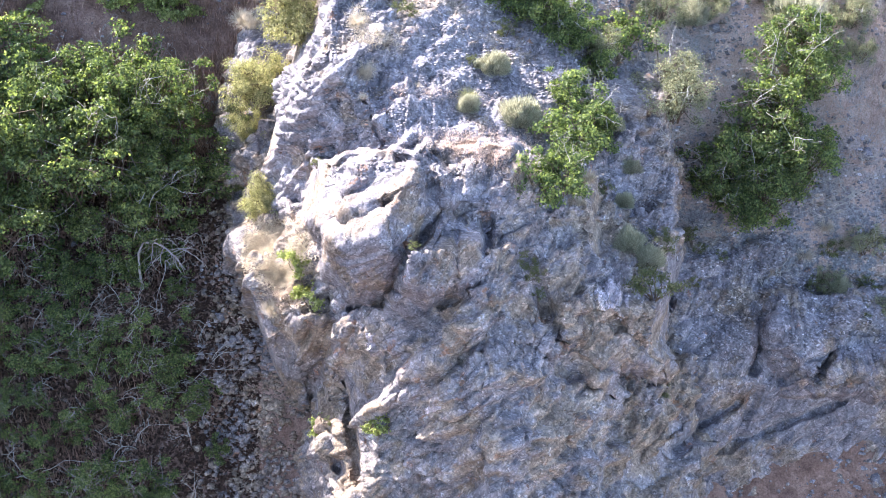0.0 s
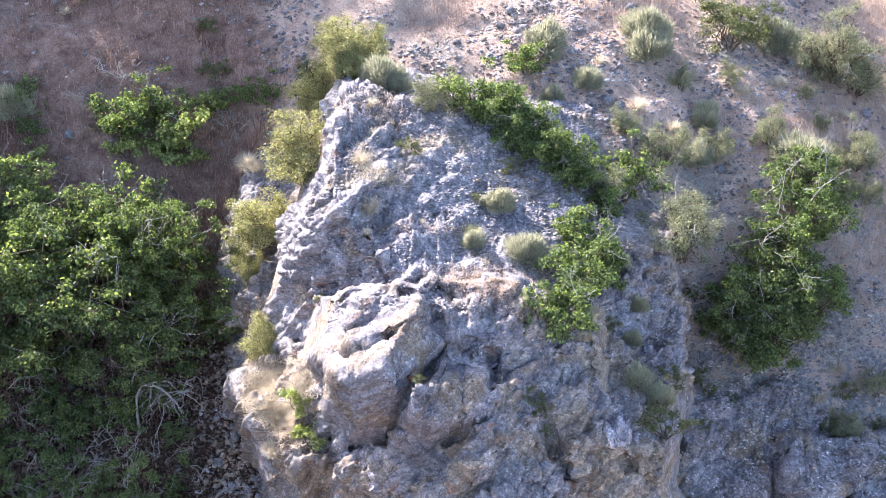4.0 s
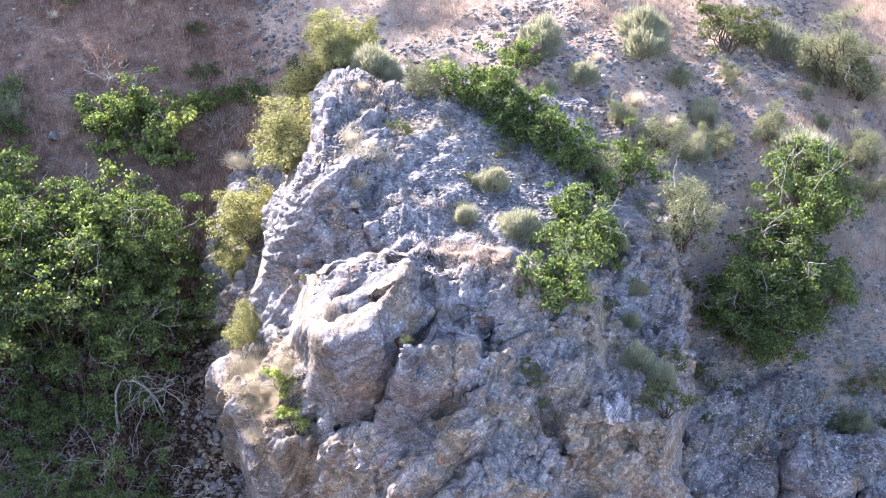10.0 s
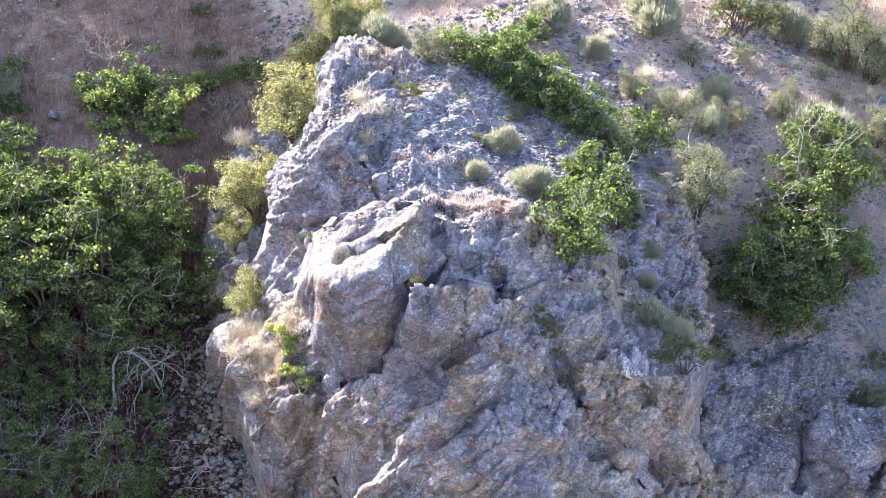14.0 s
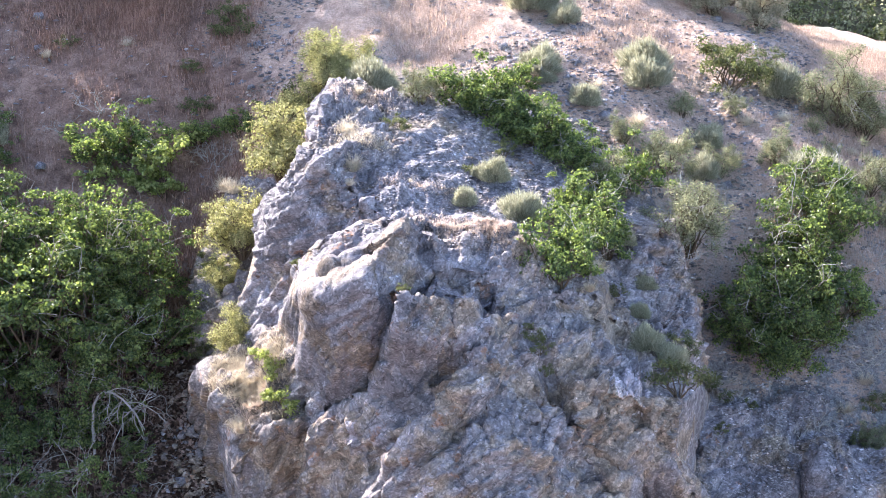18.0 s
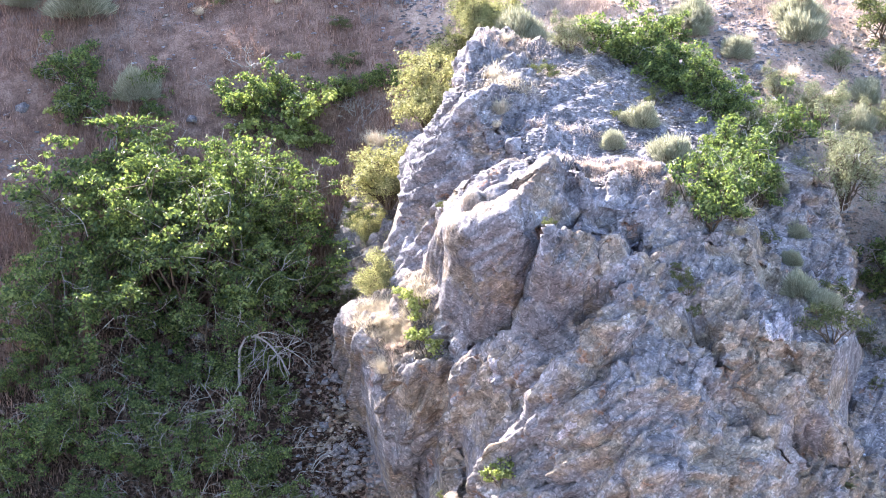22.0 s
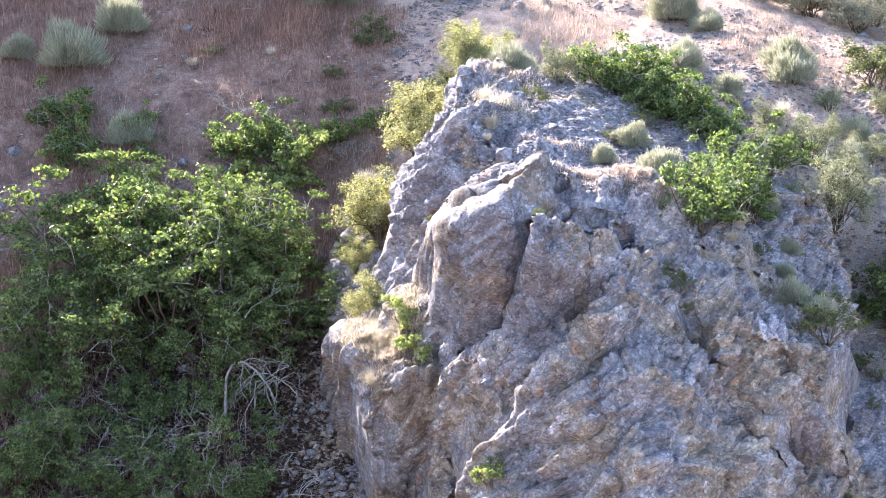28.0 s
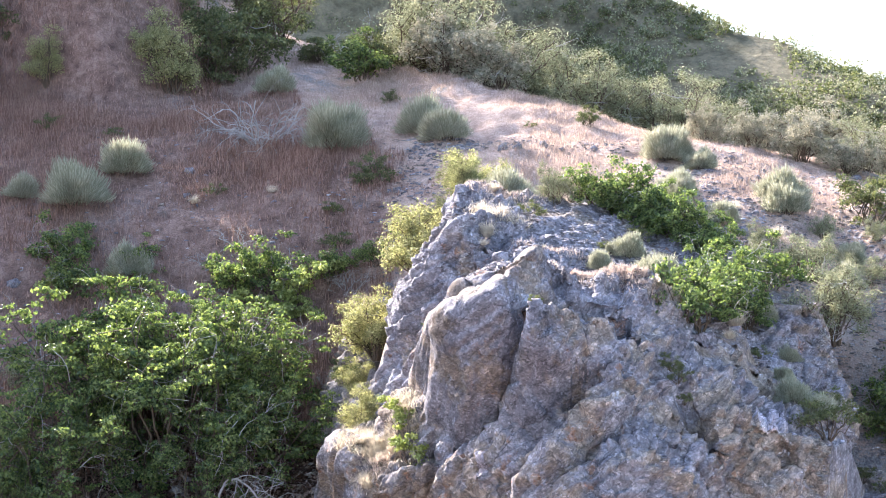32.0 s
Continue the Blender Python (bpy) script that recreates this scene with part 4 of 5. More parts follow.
TUFT_SPOTS = [
    (-3.66, 6.38, 0.64), (-3.49, 6.14, 0.64), (-2.89, 0.74, 0.45), (-2.75, -0.08, 0.39), (-2.68, -0.17, 0.3), (-2.63, 0.85, 0.63),
    (-1.19, 2.26, 0.31), (-1.1, 1.16, 0.26), (-1.08, 1.73, 0.53), (-1.05, 3.58, 0.25), (-0.53, -2.41, 0.26), (-0.2, 1.65, 0.2),
    (2.45, -0.05, 0.34), (2.58, 0.35, 0.48), (-1.1, 4.31, 0.35), (-1.24, 2.82, 0.4), (-0.86, 2.47, 0.45), (-1.07, 1.65, 0.35), (3.93, 6.04, 0.53), (4.98, 5.44, 0.53), (4.6, 5.9, 0.5), (5.7, 6.1, 0.45),
    (6.2, 7.2, 0.5), (3.3, 7, 0.4), (7, 7.6, 0.5), (5, 7.6, 0.4), (8.3, 7.4, 0.4), (-7.6, 9.4, 0.4),
    (-6, 9.6, 0.4), (7.4, 2.6, 0.45), (7.2, 3.5, 0.5), (7.75, 2.4, 0.4), (7.0, 2.2, 0.4), (7.6, 4.6, 0.5), (6.6, 5.6, 0.5),
]
LOW_GREEN_SPOTS = [
    (-11.82, 12.67, 0.49), (-10.23, 12.32, 0.4), (-3.91, 9.91, 0.72), (-3.81, 3.73, 0.49), (-3.77, 3.84, 0.4), (-3.66, 4.91, 0.69),
    (-3.55, 4.57, 0.7), (-1.92, 1.09, 0.22), (-1.74, -1.24, 0.19), (-1.55, -1.21, 0.2), (-1.37, -1.31, 0.21), (-0.65, 12.72, 0.26),
    (-0.38, 3.3, 0.43), (-0.25, -2.1, 0.19), (0.62, 2.58, 0.15), (0.66, -2.81, 0.19), (0.73, 2.53, 0.19), (1.23, -2.2, 0.19),
    (1.35, 3.35, 0.38), (1.46, -1.22, 0.16), (1.54, -1.33, 0.29), (1.62, -1.43, 0.28), (1.7, -1.55, 0.21), (2.98, 0.89, 0.27),
    (7.5, 2.3, 0.45), (8.2, 1.9, 0.4), (8.7, 2.5, 0.5), (7.1, 1.8, 0.35), (8.9, 1.5, 0.4), (7.9, 1.2, 0.35), (5.0, 2.05, 0.3), (4.75, 2.3, 0.35), (5.35, 1.95, 0.25), (3.95, 0.2, 0.5), (3.67, -0.9, 0.71), (4.01, -0.62, 0.35), (4.8, 1.45, 0.25), (-4.4, 8.2, 0.5), (-7.2, 9.7, 0.4), (-3.9, 10.2, 0.7),
    (-4.6, 9, 0.4),
]
GREYSHRUB_SPOTS = [
    (-9.83, 5.45, 0.66), (-0.05, 4.56, 0.59), (0.31, 5.09, 0.6), (3.04, 3.54, 0.78), (4.33, 5.11, 0.83), (6.53, 6.01, 0.65), (5.4, 5.6, 0.6), (7.7, 5.0, 0.6), (8.4, 5.4, 0.55), (3.6, 5.4, 0.5), (4.9, 7.0, 0.5), (6.0, 7.4, 0.5),
    (8.1, 2.3, 0.6), (8.9, 2.9, 0.6), (7.45, 1.9, 0.5), (8.5, 1.3, 0.5), (7.52, 7.37, 0.34), (7.72, 6.72, 0.38),
]
OLIVE_SPOTS = [
    (-15.32, 23.23, 1.08), (-13.29, 22.34, 1.04), (-10.91, 21.74, 1.52), (-8.56, 17.88, 2.29), (-8.05, 20.79, 1.8), (-6.71, 19.51, 0.79),
    (-4.14, 14.98, 0.42), (-2.25, 6.85, 0.9), (0.63, 12.94, 0.47), (6.07, 8.5, 1.15), (6.93, 9.03, 0.71),
    (-15.5, 17.5, 1.5), (-14.6, 16.4, 1.1), (-17.2, 18.6, 1.6), (-13.2, 17.6, 1.2), (-16.4, 20.2, 1.6), (-12.4, 19.4, 1.5), (-18.5, 20.6, 1.7), (-11.95, 16.3, 1.3), (-11.4, 17.1, 1.3), (-6.7, 19.6, 0.8), (-5.1, 18.4, 1.3), (-9, 17, 1.5), (-9.6, 18.2, 1.6),
]
YELLOW_SPOTS = [
    (-3.14, 4.3, 0.85, 8.75), (-2.42, 4.4, 0.95, 10.1), (-3, 2.2, 0.62, 7.6), (-3.5, 4.3, 0.5), (-1.7, 6.05, 0.6), (-1.25, 6.7, 0.75), (-2.15, 6.5, 0.8), (-1.75, 6.5, 0.8),
]
YELLOWMAPLE_SPOTS = [
    (-2.25, -0.1, 0.5), (-2.05, -0.42, 0.55), (-1.95, -0.8, 0.5), (-0.88, -2.34, 0.46), (-6.1, 7.1, 0.7), (-5.4, 7, 0.75),
    (-5.9, 7.7, 0.6), (-8, 6.8, 0.6), (-9.81, 7.3, 0.7), (-5, 7.2, 0.95), (-4.45, 7.6, 0.65), (-4.9, 6.9, 0.7),
]
DEADSHRUB_SPOTS = [
    (-7, 8, 0.64), (-4.12, 7.45, 0.66), (5.53, 5.08, 0.94), (5.66, 4.56, 0.93), (6.29, 1.6, 0.58), (7.53, 4.08, 0.94),
    (7.7, 3.54, 0.83), (2.69, 2.55, 0.7), (-4, 7.4, 0.75), (-6.35, 8.3, 0.95), (-5.6, 7.9, 0.8), (-4.3, 5.6, 0.5),
    (7.3, 3.6, 0.8), (8.3, 2.6, 0.7), (8.8, 3.3, 0.8), (7.9, 4.4, 0.8), (8.6, 4.6, 0.7), (4.7, 4.4, 0.7), (5.1, 4.8, 0.7), (4.3, 2.3, 0.5), (6.0, 5.2, 0.7), (7.4, 2.8, 0.7), (7.95, 3.1, 0.8), (5.15, 2.15, 0.55), (4.85, 2.6, 0.6), (6.45, 2.0, 0.6), (6.75, 2.05, 0.5), (4.6, 3.2, 0.9), (5.2, 3.4, 0.9), (4.2, 3.6, 0.7), (7.6, 3, 0.9), (8.2, 3.6, 0.9), (5, 2.6, 0.8),
]
OLIVEFINE_SPOTS = [
    (-4.0, 19.0, 1.23), (-3.31, 20.0, 1.73), (-2.59, 21.0, 1.13), (-1.42, 19.5, 1.39), (-0.51, 20.5, 1.11), (0.71, 18.5, 1.21),
    (1.6, 18.5, 1.06), (2.72, 17.5, 1.03), (3.58, 17.5, 1.03), (4.45, 3.1, 1.25, 9.15), (6.84, 13.0, 1.06), (8.22, 8.4, 1.29),
    (8.28, 6.06, 0.77), (8.72, 8.22, 0.94),
]
DEADBRANCH_SPOTS = [
    (-5.15, 3, 1.01), (-9.48, 3.44, 0.64), (-8.01, 2.11, 0.61), (-7.19, 1.16, 0.51), (-6.62, 6.77, 0.43), (-6.37, 0.45, 0.64),
    (-5.74, 2.26, 0.67), (-4.75, 0.99, 0.64), (-3.98, 0.74, 0.63), (-8.78, 0.74, 0.67), (-6.59, 2.06, 0.67), (-6.67, 1.64, 0.6),
    (-7.06, 4.51, 0.63), (-5.32, 0.73, 0.8), (-4.87, 3.02, 0.83), (-4.37, 4.56, 0.47),
    (-9.1, 1.7, 0.7), (-8.3, 0.1, 0.75), (-7.6, 1.7, 0.75), (-7.3, -0.4, 0.7), (-6.9, 0.6, 0.75), (-6.2, 1.6, 0.8),
    (-5.9, 0.9, 0.75), (-5.5, 1.5, 0.8), (-5.2, -0.1, 0.7), (-4.6, 2.1, 0.75), (-4.4, 0.2, 0.7), (-6.4, -0.8, 0.7),
    (-8.9, 2.7, 0.7), (-7.9, 3.1, 0.7), (-4.5, -0.7, 0.65), (-5.7, -1.2, 0.7), (-4.2, 1.4, 0.6),
]
TWIGHEAP_SPOTS = [
    (-6.75, 12.3, 1.9),
]
YELLOWOLIVE_SPOTS = [
    (-16.2, 16.2, 1.1), (-15.2, 19.2, 1.3), (-11.0, 18.6, 1.2), (-17.9, 17.0, 1.2), (-14.07, 18.69, 0.97), (-13.69, 21.2, 0.85), (-9.79, 15.64, 1.5), (-10.3, 16.2, 1.1), (-12.9, 15.5, 1.1),
]
PALEGREY_SPOTS = [
    (4.61, 16.5, 0.86), (5.51, 16, 0.86), (6.33, 16, 1), (7.28, 16, 1), (3.4, 13.8, 0.8), (4.4, 13.2, 0.88),
    (5.4, 12.7, 0.96), (6.4, 12.3, 1), (7.4, 11.9, 0.96), (-2.8, 17.5, 1.2), (-1.6, 17, 1),
]
THICKET_SPOTS = [
    (-8.67, 3.52, 0.91), (-8.39, 4.75, 1.15), (-7.81, 3.72, 1.01), (-7.41, 4.59, 1.15), (-6.8, 3.7, 1.1), (-6.46, 4.48, 1.15),
    (-5.88, 3.6, 1.09), (-5.05, 3.35, 0.98), (-4.85, 3.97, 0.75), (-4.9, 4.7, 0.8), (-6, 2.9, 0.7), (-8.1, 5, 1),
    (-7.4, 5.05, 1.05), (-6.7, 5.1, 1.1), (-6, 5, 1.05), (-5.4, 4.8, 0.95), (-8.5, 2.8, 1.05), (-9.1, 2.6, 0.9),
]
THICKET_LOW_SPOTS = [
    (-8.71, 2.3, 0.75), (-8.57, 0.9, 0.8), (-8.05, -0.21, 0.77), (-7.8, 1.1, 0.72), (-7.51, 0.4, 0.54), (-6.88, 1.14, 0.71),
    (-6.84, -0.1, 0.77), (-6.09, 1.29, 0.63), (-5.85, 0.21, 0.77), (-5.13, 1.1, 0.94), (-4.91, 0.43, 0.77), (-4.3, 0.52, 0.46),
    (-9.2, 0.2, 0.75), (-8.3, 1.6, 0.7), (-7.1, -0.9, 0.75), (-6.2, -1.1, 0.7),
    (-8.4, -1.1, 0.75), (-5.2, -0.9, 0.65), (-9.4, -0.9, 0.75), (-4.75, 2.35, 0.5),
]
MAPLE_SPOTS = [
    (-9.93, 7.87, 1.05), (-9.52, 7.22, 0.91), (-8.24, 7.73, 0.64), (-8.12, 7.3, 0.49), (-6.09, 7.41, 1.0), (-6.02, 19.14, 0.78),
    (-5.54, 7.48, 1.0), (-5.16, 17.38, 1.34), (-4.38, 7.75, 0.62), (-3.95, -0.02, 0.44), (-3.47, 7.58, 0.55),
]
MAPLE_ROCK_SPOTS = [
    (0.79, 4.68, 0.89), (1.23, 4.45, 0.79), (1.57, 4.31, 0.69), (1.81, 6.64, 0.64), (1.89, 4.01, 0.68), (1.98, -0.15, 0.76),
    (2.21, 3.7, 0.68), (2.41, 2.1, 0.55), (2.53, 3.43, 0.58), (2.58, 1.49, 0.81), (3.58, 4.27, 0.8), (3.04, 3.04, 0.6),
    (2.25, 0.6, 0.7), (2.91, 1.73, 0.6), (2.05, 0.3, 0.5), (1, 4.6, 0.6), (1.4, 4.4, 0.6), (1.72, 4.15, 0.6),
    (2.05, 3.85, 0.6), (2.4, 3.55, 0.55),
]
BIGMAPLE_SPOTS = [
    (6.73, 4, 1.2), (6.16, 3.3, 1.25), (6.9, 3.2, 0.95), (5.6, 2.9, 1.05), (5.95, 2.65, 0.95), (6.35, 2.75, 0.95), (7.0, 4.8, 0.9),
]
# trees added along the crest to shade the slope; the leftmost stand out of view
CREST_SHADE_TREE_SPOTS = [
    (-8.5, 21.98, 2.85), (-10.5, 21.18, 3.44), (-12, 21.03, 3.0), (-14, 25.09, 2.5), (-15.5, 24.09, 3.14), (-17.5, 22.54, 2.85),
    (-19.5, 25.69, 2.94), (-22, 26.4, 2.59), (-24.5, 25.08, 2.53), (-27, 26.78, 3.51),
]
GRASS_MAT_SPOTS = [
    (-2.69, 1.1, 0.4), (-2.8, 0.83, 0.39), (-2.71, 0.75, 0.21), (-2.61, 0.81, 0.32), (-2.28, 0.28, 0.27), (-2.21, 0.73, 0.29),
    (-2.58, 1.09, 0.31), (-2.89, 0.92, 0.27), (-2.55, 0.39, 0.29), (-2.64, 0.28, 0.33),
]
UNDERGROWTH_SPOTS = [
    (-9.43, 2.32, 0.59), (-6.78, 1.91, 0.73), (-7.93, -1.07, 0.7), (-5.79, 2.67, 0.64),
    (-4.93, -0.79, 0.5), (-6.46, 2.6, 0.74), (-6.01, -0.51, 0.7), (-5.06, 2.96, 0.53), (-7.97, 2.03, 0.81), (-8.9, 3.1, 0.8),
    (-7.2, 2.6, 0.8), (-8.6, -0.2, 0.7), (-9.4, 1, 0.7), (-7, 3.3, 0.9), (-5.2, 3, 0.7),
]
GROUPS = {"maple": "broadleaf shrubs on the slope", "thicket": "trees in the gully", "sage": "sagebrush on the hillside", "deadbranch": "dead branches in the gully", "tuft": "dry grass tufts"}
stand = np.random.default_rng(7)
used_models = set()


def ground_at(x, y):
    """Height of the finished ground sheet."""
    x, y = np.atleast_1d(np.asarray(x, float)), np.atleast_1d(np.asarray(y, float))
    i, j = np.clip(np.searchsorted(gx, x) - 1, 0, len(gx) - 2), np.clip(np.searchsorted(gy, y) - 1, 0, len(gy) - 2)
    s, t = (x - gx[i]) / (gx[i + 1] - gx[i]), (y - gy[j]) / (gy[j + 1] - gy[j])
    Z = GP[:, 2].reshape(len(gx), len(gy))
    return Z[i, j] * (1 - s) * (1 - t) + Z[i + 1, j] * s * (1 - t) + Z[i, j + 1] * (1 - s) * t + Z[i + 1, j + 1] * s * t


def plant(kind, spots, swell=1.0):
    models = KINDS[kind]
    label, category = TAGS[kind]
    xs, ys = np.array([s[0] for s in spots]), np.array([s[1] for s in spots])
    bare, top = ground_at(xs, ys), surface(xs, ys)
    zs = np.where(top > land(xs, ys) + 0.05, np.maximum(top, bare), bare)
    for n, (x, y, across, *root) in enumerate(spots):
        zs[n] = root[0] if root else zs[n]
        model = models[n % len(models)]
        big = across * swell * stand.uniform(0.98, 1.15) * ( 1.6 if y > 15.5 and kind in ("olivefine", "palegrey") else stand.uniform(0.75, 1.1) if kind == "thicket" else 1.0)
        m = pose(x, y, zs[n] - 0.02, stand.uniform(-7, 7), stand.uniform(-7, 7), stand.uniform(0, 360))
        if model.name in used_models:
            ob = copy_thing(model, m @ Matrix.Scale(big / model.scale[0], 4))
        else:
            ob = model
            ob.matrix_basis = m @ Matrix.Scale(big, 4)
            used_models.add(model.name)
        tagged(ob, label, category, GROUPS.get(kind, ""))


plant("sage", SAGE_SPOTS)
plant("tuft_green", TUFT_GREEN_SPOTS)
plant("tuft", TUFT_SPOTS)
plant("low_green", LOW_GREEN_SPOTS)
plant("greyshrub", GREYSHRUB_SPOTS)
plant("olive", OLIVE_SPOTS)
plant("yellow", YELLOW_SPOTS, 1.25)
plant("yellowmaple", YELLOWMAPLE_SPOTS)
plant("deadshrub", DEADSHRUB_SPOTS)
plant("olivefine", OLIVEFINE_SPOTS, 1.1)
plant("deadbranch", DEADBRANCH_SPOTS, 1.4)
plant("twigheap", TWIGHEAP_SPOTS)
plant("yellowolive", YELLOWOLIVE_SPOTS)
plant("palegrey", PALEGREY_SPOTS)
plant("thicket", THICKET_SPOTS, 1.33)
plant("thicket", THICKET_LOW_SPOTS, 1.0)
plant("maple", MAPLE_SPOTS)
plant("maple", MAPLE_ROCK_SPOTS, 1.15)
plant("bigmaple", BIGMAPLE_SPOTS, 1.2)
plant("crest_shade_tree", CREST_SHADE_TREE_SPOTS)
plant("tuft", GRASS_MAT_SPOTS, 1.25)
plant("maple", UNDERGROWTH_SPOTS, 1.0)


# one dead branch that arches over and hangs its twigs
rng = np.random.default_rng(88)
arch = tagged(new("arched_dead_branch"), "bleached dead branch arching over with hanging bare twigs", "dead branch")
root_z = float(ground_at(-5.5, 2.55)[0])
bow = np.array([(0, 0, -0.1), (0.0, -0.03, 0.45), (0.03, -0.05, 0.85), (0.14, -0.06, 1.08), (0.32, -0.05, 1.12), (0.52, -0.04, 0.98), (0.7, -0.02, 0.74), (0.86, 0.0, 0.42)])
part("stem", tube(bow, 0.030, 0.010, 6), M_DEADWOOD, arch)
for k, way in ((3, (0.5, 0.1, 0.35)), (4, (0.3, -0.1, -0.8)), (4, (0.6, 0.2, 0.1)), (5, (0.5, 0.1, -0.5)), (5, (0.1, -0.2, -1.0)), (6, (0.6, 0.1, -0.6)), (6, (0.2, 0.0, -1.0))):
    twig = []
    fork(rng, bow[k], way, 0.42, 0.011, 2, twig, 0.12)
    part("twig", join_arrays(twig), M_DEADWOOD, arch)
arch.matrix_basis = pose(-5.5, 2.55, root_z)


# ---- loose cover ----
def stones_mesh(rng, pos, size, flat=0.45):
    """Angular shards: a squashed, skewed wedge with eight corners each."""
    n = len(pos)
    box = np.array([[-1, -1, -1], [1, -1, -1], [1, 1, -1], [-1, 1, -1], [-.7, -.6, 1], [.6, -.7, 1], [.7, .6, 1], [-.6, .7, 1]], float) * [1, .75, flat]
    v = box[None] * (1 + rng.uniform(-.35, .35, (n, 8, 3)))
    a = rng.normal(size=(n, 3, 3)) * [[[.9], [.9], [.35]]]
    q, _ = np.linalg.qr(np.eye(3)[None] + 0.35 * a)
    spin = rng.uniform(0, 6.28, n)
    c, s = np.cos(spin), np.sin(spin)
    v = np.einsum("nij,nkj->nki", q, v)
    v = np.stack([v[..., 0] * c[:, None] - v[..., 1] * s[:, None], v[..., 0] * s[:, None] + v[..., 1] * c[:, None], v[..., 2]], -1)
    v = v * np.reshape(size, (-1, 1, 1)) * 0.5 + pos[:, None]
    f = np.array([[0, 3, 2, 1], [4, 5, 6, 7], [0, 1, 5, 4], [1, 2, 6, 5], [2, 3, 7, 6], [3, 0, 4, 7]])
    return v.reshape(-1, 3), (np.arange(n)[:, None, None] * 8 + f).reshape(-1, 4)


rng = np.random.default_rng(21)
# dry grass over the slopes, thick on some patches and bare on others
n = 900000
x, y = rng.uniform(-19, 10.5, n), rng.uniform(-1.5, 26, n)
p2 = np.stack([x, y, 0 * x], 1)
thick = fbm(p2, 2.2, 3, 77)
keep = (thick > rng.uniform(-0.7, 0.8, n) - np.where(x > 1.5, 0.42, np.where(x < -3.3, 0.4, 0.2))) & ~((x > 3.4) & (y < 3.4)) & ~((x > -5.1) & (x < 1.5) & (y < 4.6)) & ((y > 2.5) | (rng.uniform(size=n) < 0.4))
x, y, thick = x[keep], y[keep], thick[keep]
n = len(x)
az, length = rng.uniform(0, 6.28, n), rng.uniform(0.05, 0.14, n) * (1 + 0.5 * np.clip(thick, -0.5, 0.8))
# dark red on the left, paler far up: shade partly put into the colour
gully = x + 4.0 * (0.5 + 0.35 * fbm(p2[keep], 1.7, 3, 78)) < -0.9 - 0.7 * np.clip(y - 10, 0, 20)
length = length * np.where(gully, 1.9, 1.0)
lean = rng.uniform(0.1, 0.9, n)
foot = np.stack([x, y, ground_at(x, y) - 0.02], 1)
tip = foot + np.stack([np.cos(az) * np.sin(lean), np.sin(az) * np.sin(lean), np.cos(lean)], 1) * length[:, None]
side = np.stack([-np.sin(az), np.cos(az), 0 * az], 1) * np.where(gully, 0.010, 0.007)[:, None]
blade = np.stack([foot - side, foot + side, tip], 1)
for name, sort, mat, text in (("dry_grass", blade[~gully], M_LITTER, "short bleached pinkish dry grass over the sunny spur"), ("red_grass", blade[gully], M_REDGRASS, "reddish dead grass on the shaded hillside")):
    tagged(mesh_object(name, sort.reshape(-1, 3), np.arange(3 * len(sort)).reshape(-1, 3), mat), text, "grass", kind="stuff")

# fallen leaves under the trees of the gully, toned dark for the shade too
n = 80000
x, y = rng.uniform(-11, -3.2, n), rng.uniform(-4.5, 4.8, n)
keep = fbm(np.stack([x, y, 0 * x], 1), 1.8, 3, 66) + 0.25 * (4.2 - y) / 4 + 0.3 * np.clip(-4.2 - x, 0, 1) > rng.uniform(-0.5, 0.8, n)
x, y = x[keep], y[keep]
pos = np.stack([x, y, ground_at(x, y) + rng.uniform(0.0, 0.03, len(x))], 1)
tagged(mesh_object("leaf_litter", *leaves(rng, pos, rng.normal(size=(len(x), 3)) * 0.5 + [0, 0, 1], 0.10, 0.7), M_FALLEN), "brown fallen leaves under the gully trees, darkened for their shade", "leaf litter", kind="stuff")

# gravel and slaty shards: on the scree below the crown and over the spur
n = 60000
x, y = rng.uniform(-11, 10, n), rng.uniform(-2, 12, n)
p2 = np.stack([x, y, 0 * x], 1)
keep = fbm(p2, 1.6, 3, 88) > rng.uniform(-0.3, 0.9, n)
keep |= (x > 4) & (y < 4) & (rng.uniform(size=n) < 0.8)
keep |= (x > -4.8) & (x < -3.4) & (y < 5.5) & (rng.uniform(size=n) < 0.7)
keep &= (x > -4.6 + 0.4 * np.sin(2.3 * y) + 0.3 * rng.normal(size=n)) | (y > 5)
keep &= (x > -3.4) | (y < 5) | (rng.uniform(size=n) < 0.15)
x, y = np.concatenate([x[keep], rng.uniform(2, 10, 4000), rng.uniform(-11, -3.5, 700)]), np.concatenate([y[keep], rng.uniform(3.4, 11.5, 4000), rng.uniform(5, 14, 700)])
bare = fbm(np.stack([x, y, 0 * x], 1), 2.2, 3, 77) < rng.uniform(-0.3, 0.9, len(x))
x, y = x[bare], y[bare]
pos = np.stack([x, y, ground_at(x, y) + 0.005], 1)
tagged(mesh_object("gravel", *stones_mesh(rng, pos, 0.025 + 0.10 * rng.uniform(0, 1, len(x)) ** 2, 0.25), M_SHARD), "loose grey slaty gravel scattered over the slope", "gravel", kind="stuff")

# rubble along the foot of the rock in the gully
n = 6500
x, y = -3.3 + 0.5 * rng.normal(size=n), rng.uniform(-4.5, 4.5, n)
pos = np.stack([x, y, ground_at(x, y) + 0.01], 1)
tagged(mesh_object("rubble", *stones_mesh(rng, pos, 0.03 + 0.15 * rng.uniform(0, 1, n) ** 3, 0.35), M_BROWNROCK), "broken rubble on the gully floor beside the rock", "rubble", kind="stuff")


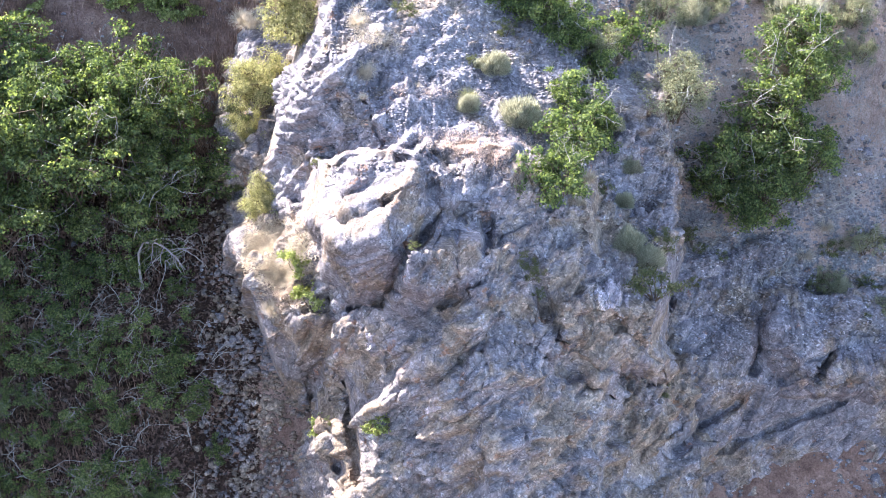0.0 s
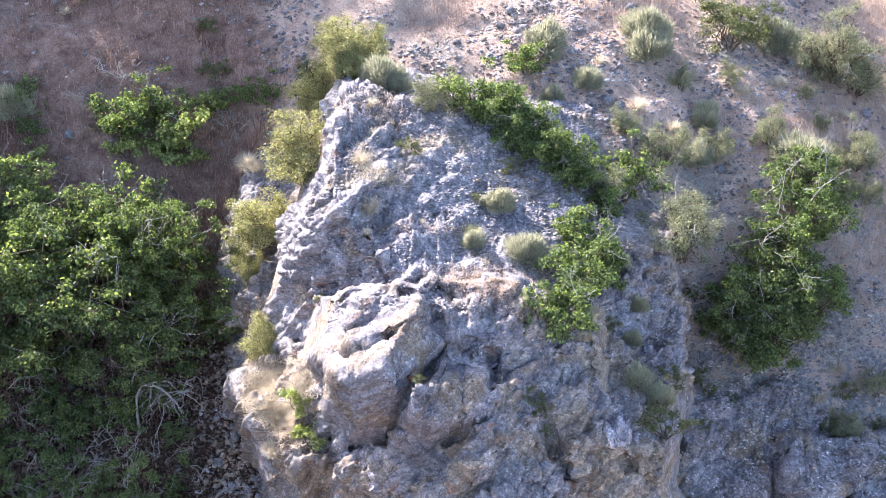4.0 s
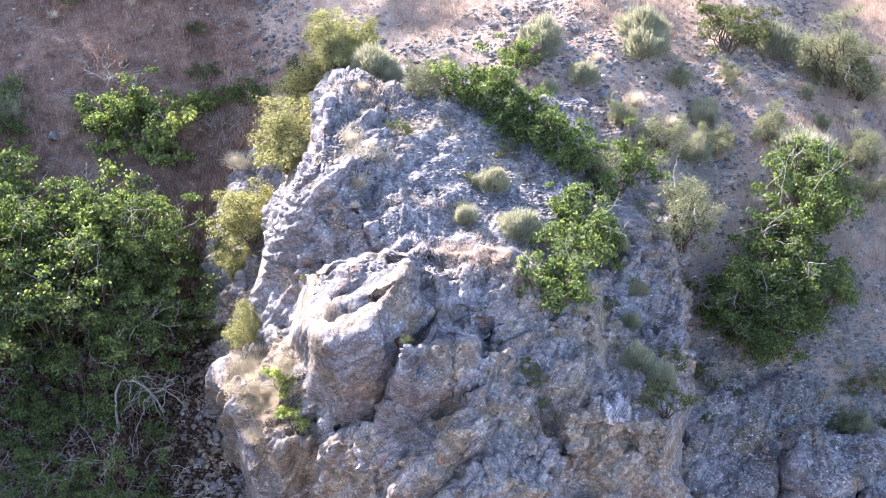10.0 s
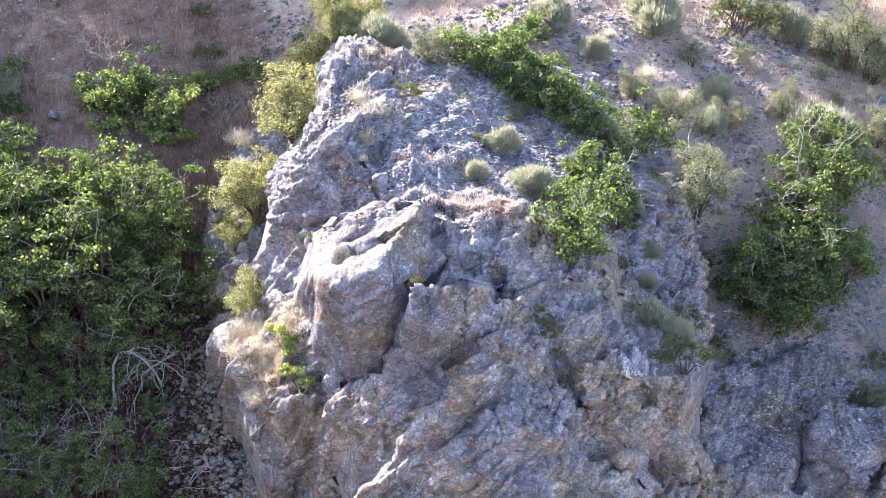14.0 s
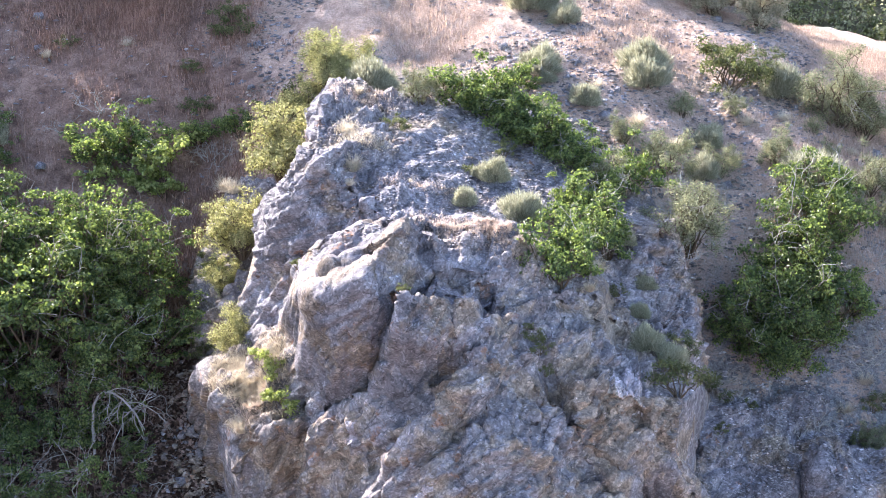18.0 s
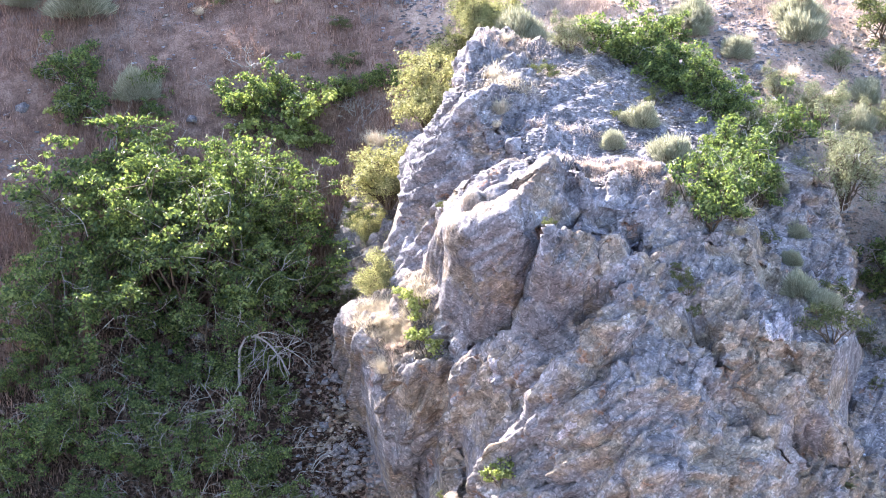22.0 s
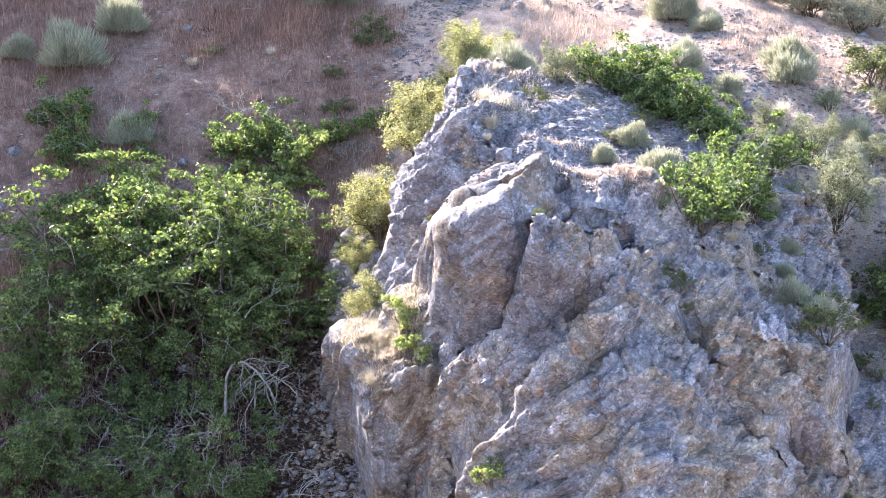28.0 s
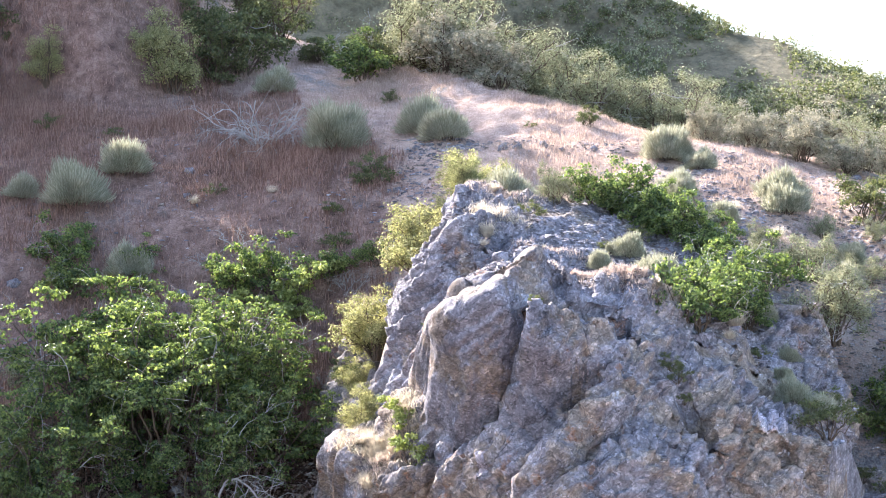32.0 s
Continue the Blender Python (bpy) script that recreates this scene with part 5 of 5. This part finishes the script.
def rock_points(n, seed, x0, x1, v0, v1):
    """Points strewn over the rock's own skin."""
    r = np.random.default_rng(seed)
    X, V = r.uniform(x0, x1, n), r.uniform(v0, v1, n)
    i, j = np.clip(((X - rx[0]) / STEP).astype(int), 0, len(rx) - 1), np.clip(((V - rv[0]) / STEP).astype(int), 0, len(rv) - 1)
    h = TOP[i, j]
    slope = np.abs(TOP[np.minimum(i + 2, len(rx) - 1), j] - h) + np.abs(TOP[i, np.minimum(j + 2, len(rv) - 1)] - h)
    p = np.stack([rx[i], rv[j] * C45 - h * C45, rv[j] * C45 + h * C45], 1)
    p = p + (relief(p, 0.75 - 0.45 * slab(p[:, 0], C45 * (p[:, 1] + p[:, 2]))) + 0.01)[:, None] * OUT_N
    return p[(slope < 0.12) & (p[:, 2] > land(p[:, 0], p[:, 1]))]


pos = rock_points(11000, 5, -2.2, 3.2, 6.8, 12.4)
tagged(mesh_object("rock_shards", *stones_mesh(rng, pos, rng.uniform(0.018, 0.07, len(pos)), 0.2), M_SHARD), "thin loose shards lying on the rock top", "gravel", kind="stuff")
pos = rock_points(9000, 6, 3.4, 9.5, 4.2, 7.6)
tagged(mesh_object("scree", *stones_mesh(rng, pos, rng.uniform(0.02, 0.065, len(pos)), 0.2), M_SHARD), "bluish grey scree on the rock terrace", "gravel", kind="stuff")

# matted pale grass in the hollows of the rock
r = np.random.default_rng(31)
for cx, cv, wx_, wv_, many, fill in ((0.6, 7.5, 0.40, 0.13, 4000, M_MAT), (1.15, 7.35, 0.32, 0.2, 5500, M_MAT), (1.5, 7.05, 0.16, 0.18, 2800, M_MAT), (-2.85, 6.2, 0.22, 0.25, 8000, M_STRAW),
                                     (-2.5, 5.85, 0.22, 0.25, 9000, M_STRAW), (-2.45, 5.4, 0.15, 0.2, 3000, M_MAT), (-1.05, 11.15, 0.35, 0.25, 1800, M_MAT), (-0.9, 9.5, 0.2, 0.12, 600, M_STRAW), (0.1, 8.5, 0.5, 0.08, 700, M_MAT),
                                     (-1.2, 9.9, 0.1, 0.2, 450, M_STRAW)):
    X, V = cx + r.normal(size=many) * wx_, cv + r.normal(size=many) * wv_
    i, j = np.clip(((X - rx[0]) / STEP).astype(int), 0, len(rx) - 1), np.clip(((V - rv[0]) / STEP).astype(int), 0, len(rv) - 1)
    root = np.stack([X, V * C45 - TOP[i, j] * C45, V * C45 + TOP[i, j] * C45], 1)
    root = root + relief(root, 0.75 - 0.45 * slab(X, V))[:, None] * OUT_N
    az, lean, length = r.uniform(0, 6.28, many), r.uniform(0.7, 1.5, many), r.uniform(0.04, 0.09, many) * (2.2 if fill == M_STRAW else 1.0)
    tip = root + np.stack([np.cos(az) * np.sin(lean), np.sin(az) * np.sin(lean) - 0.3, np.cos(lean)], 1) * length[:, None] + OUT_N * 0.025
    side = np.stack([-np.sin(az), np.cos(az), 0 * az], 1) * 0.006
    root = root - OUT_N * 0.02
    tagged(mesh_object("grass_mat", np.stack([root - side, root + side, tip], 1).reshape(-1, 3), np.arange(3 * many).reshape(-1, 3), fill),
           "mat of bleached pinkish grass in a rock hollow", "grass", kind="stuff")

# larger stones, each its own piece
shape = []
for k in range(6):
    vv, ff = stones_mesh(np.random.default_rng(60 + k), np.zeros((1, 3)), np.array([1.0]), 0.6)
    me = bpy.data.meshes.new("stone")
    fill_mesh(me, vv, ff)
    me.materials.append(M_SHARD)
    shape.append(me)
k = 0
while k < 170:
    x, y = rng.uniform(-11, 9.5), rng.uniform(-1, 12)
    if fbm(np.array([[x, y, 0.0]]), 1.6, 3, 88)[0] < rng.uniform(-0.2, 0.6) or (x < -3.4 and y > 5 and k % 5):
        continue
    o = new("stone", shape[k % 6])
    s = rng.uniform(0.09, 0.26)
    o.matrix_basis = pose(x, y, float(ground_at(x, y)[0]) + s * 0.08, rng.uniform(-25, 25), rng.uniform(-25, 25), rng.uniform(0, 360)) @ Matrix.Scale(s, 4)
    o.parent = ground
    k += 1

# scrub over the far hillside, never near
n = 17000
x, y = rng.uniform(-45, 75, n), rng.uniform(80, 169, n)
cover = fbm(np.stack([x, y, 0 * x], 1), 22, 3, 99) + np.where((y > 146) & (x > 2), 0.55, 0.0)
keep = cover > rng.uniform(-0.5, 0.9, n)
x, y = x[keep], y[keep]
size = rng.uniform(0.6, 1.3, len(x)) + 2.0 * rng.uniform(0, 1, len(x)) ** 3
which = np.repeat(np.arange(len(x)), 40)
ball = rng.normal(size=(len(which), 3))
ball /= np.linalg.norm(ball, axis=1, keepdims=True)
off = ball * rng.uniform(0.3, 1.0, (len(which), 1)) * [0.75, 0.75, 0.6] * size[which][:, None]
c = np.stack([x, y, ground_at(x, y) + 0.5 * size], 1)
dark = rng.uniform(size=len(x))[which] < 0.6
for name, pick, mat, text in (("far_scrub", dark, M_OLIVE, "dark green scrub dotted over the far hillside"), ("far_brush", ~dark, M_GREYLEAF, "grey-olive brush dotted over the far hillside")):
    tagged(mesh_object(name, *leaves(rng, (c[which] + off)[pick], ball[pick] + rng.normal(size=(pick.sum(), 3)) * 0.5 + [0, 0, 0.5], 0.30, 0.8), mat), text, "scrub", kind="stuff")
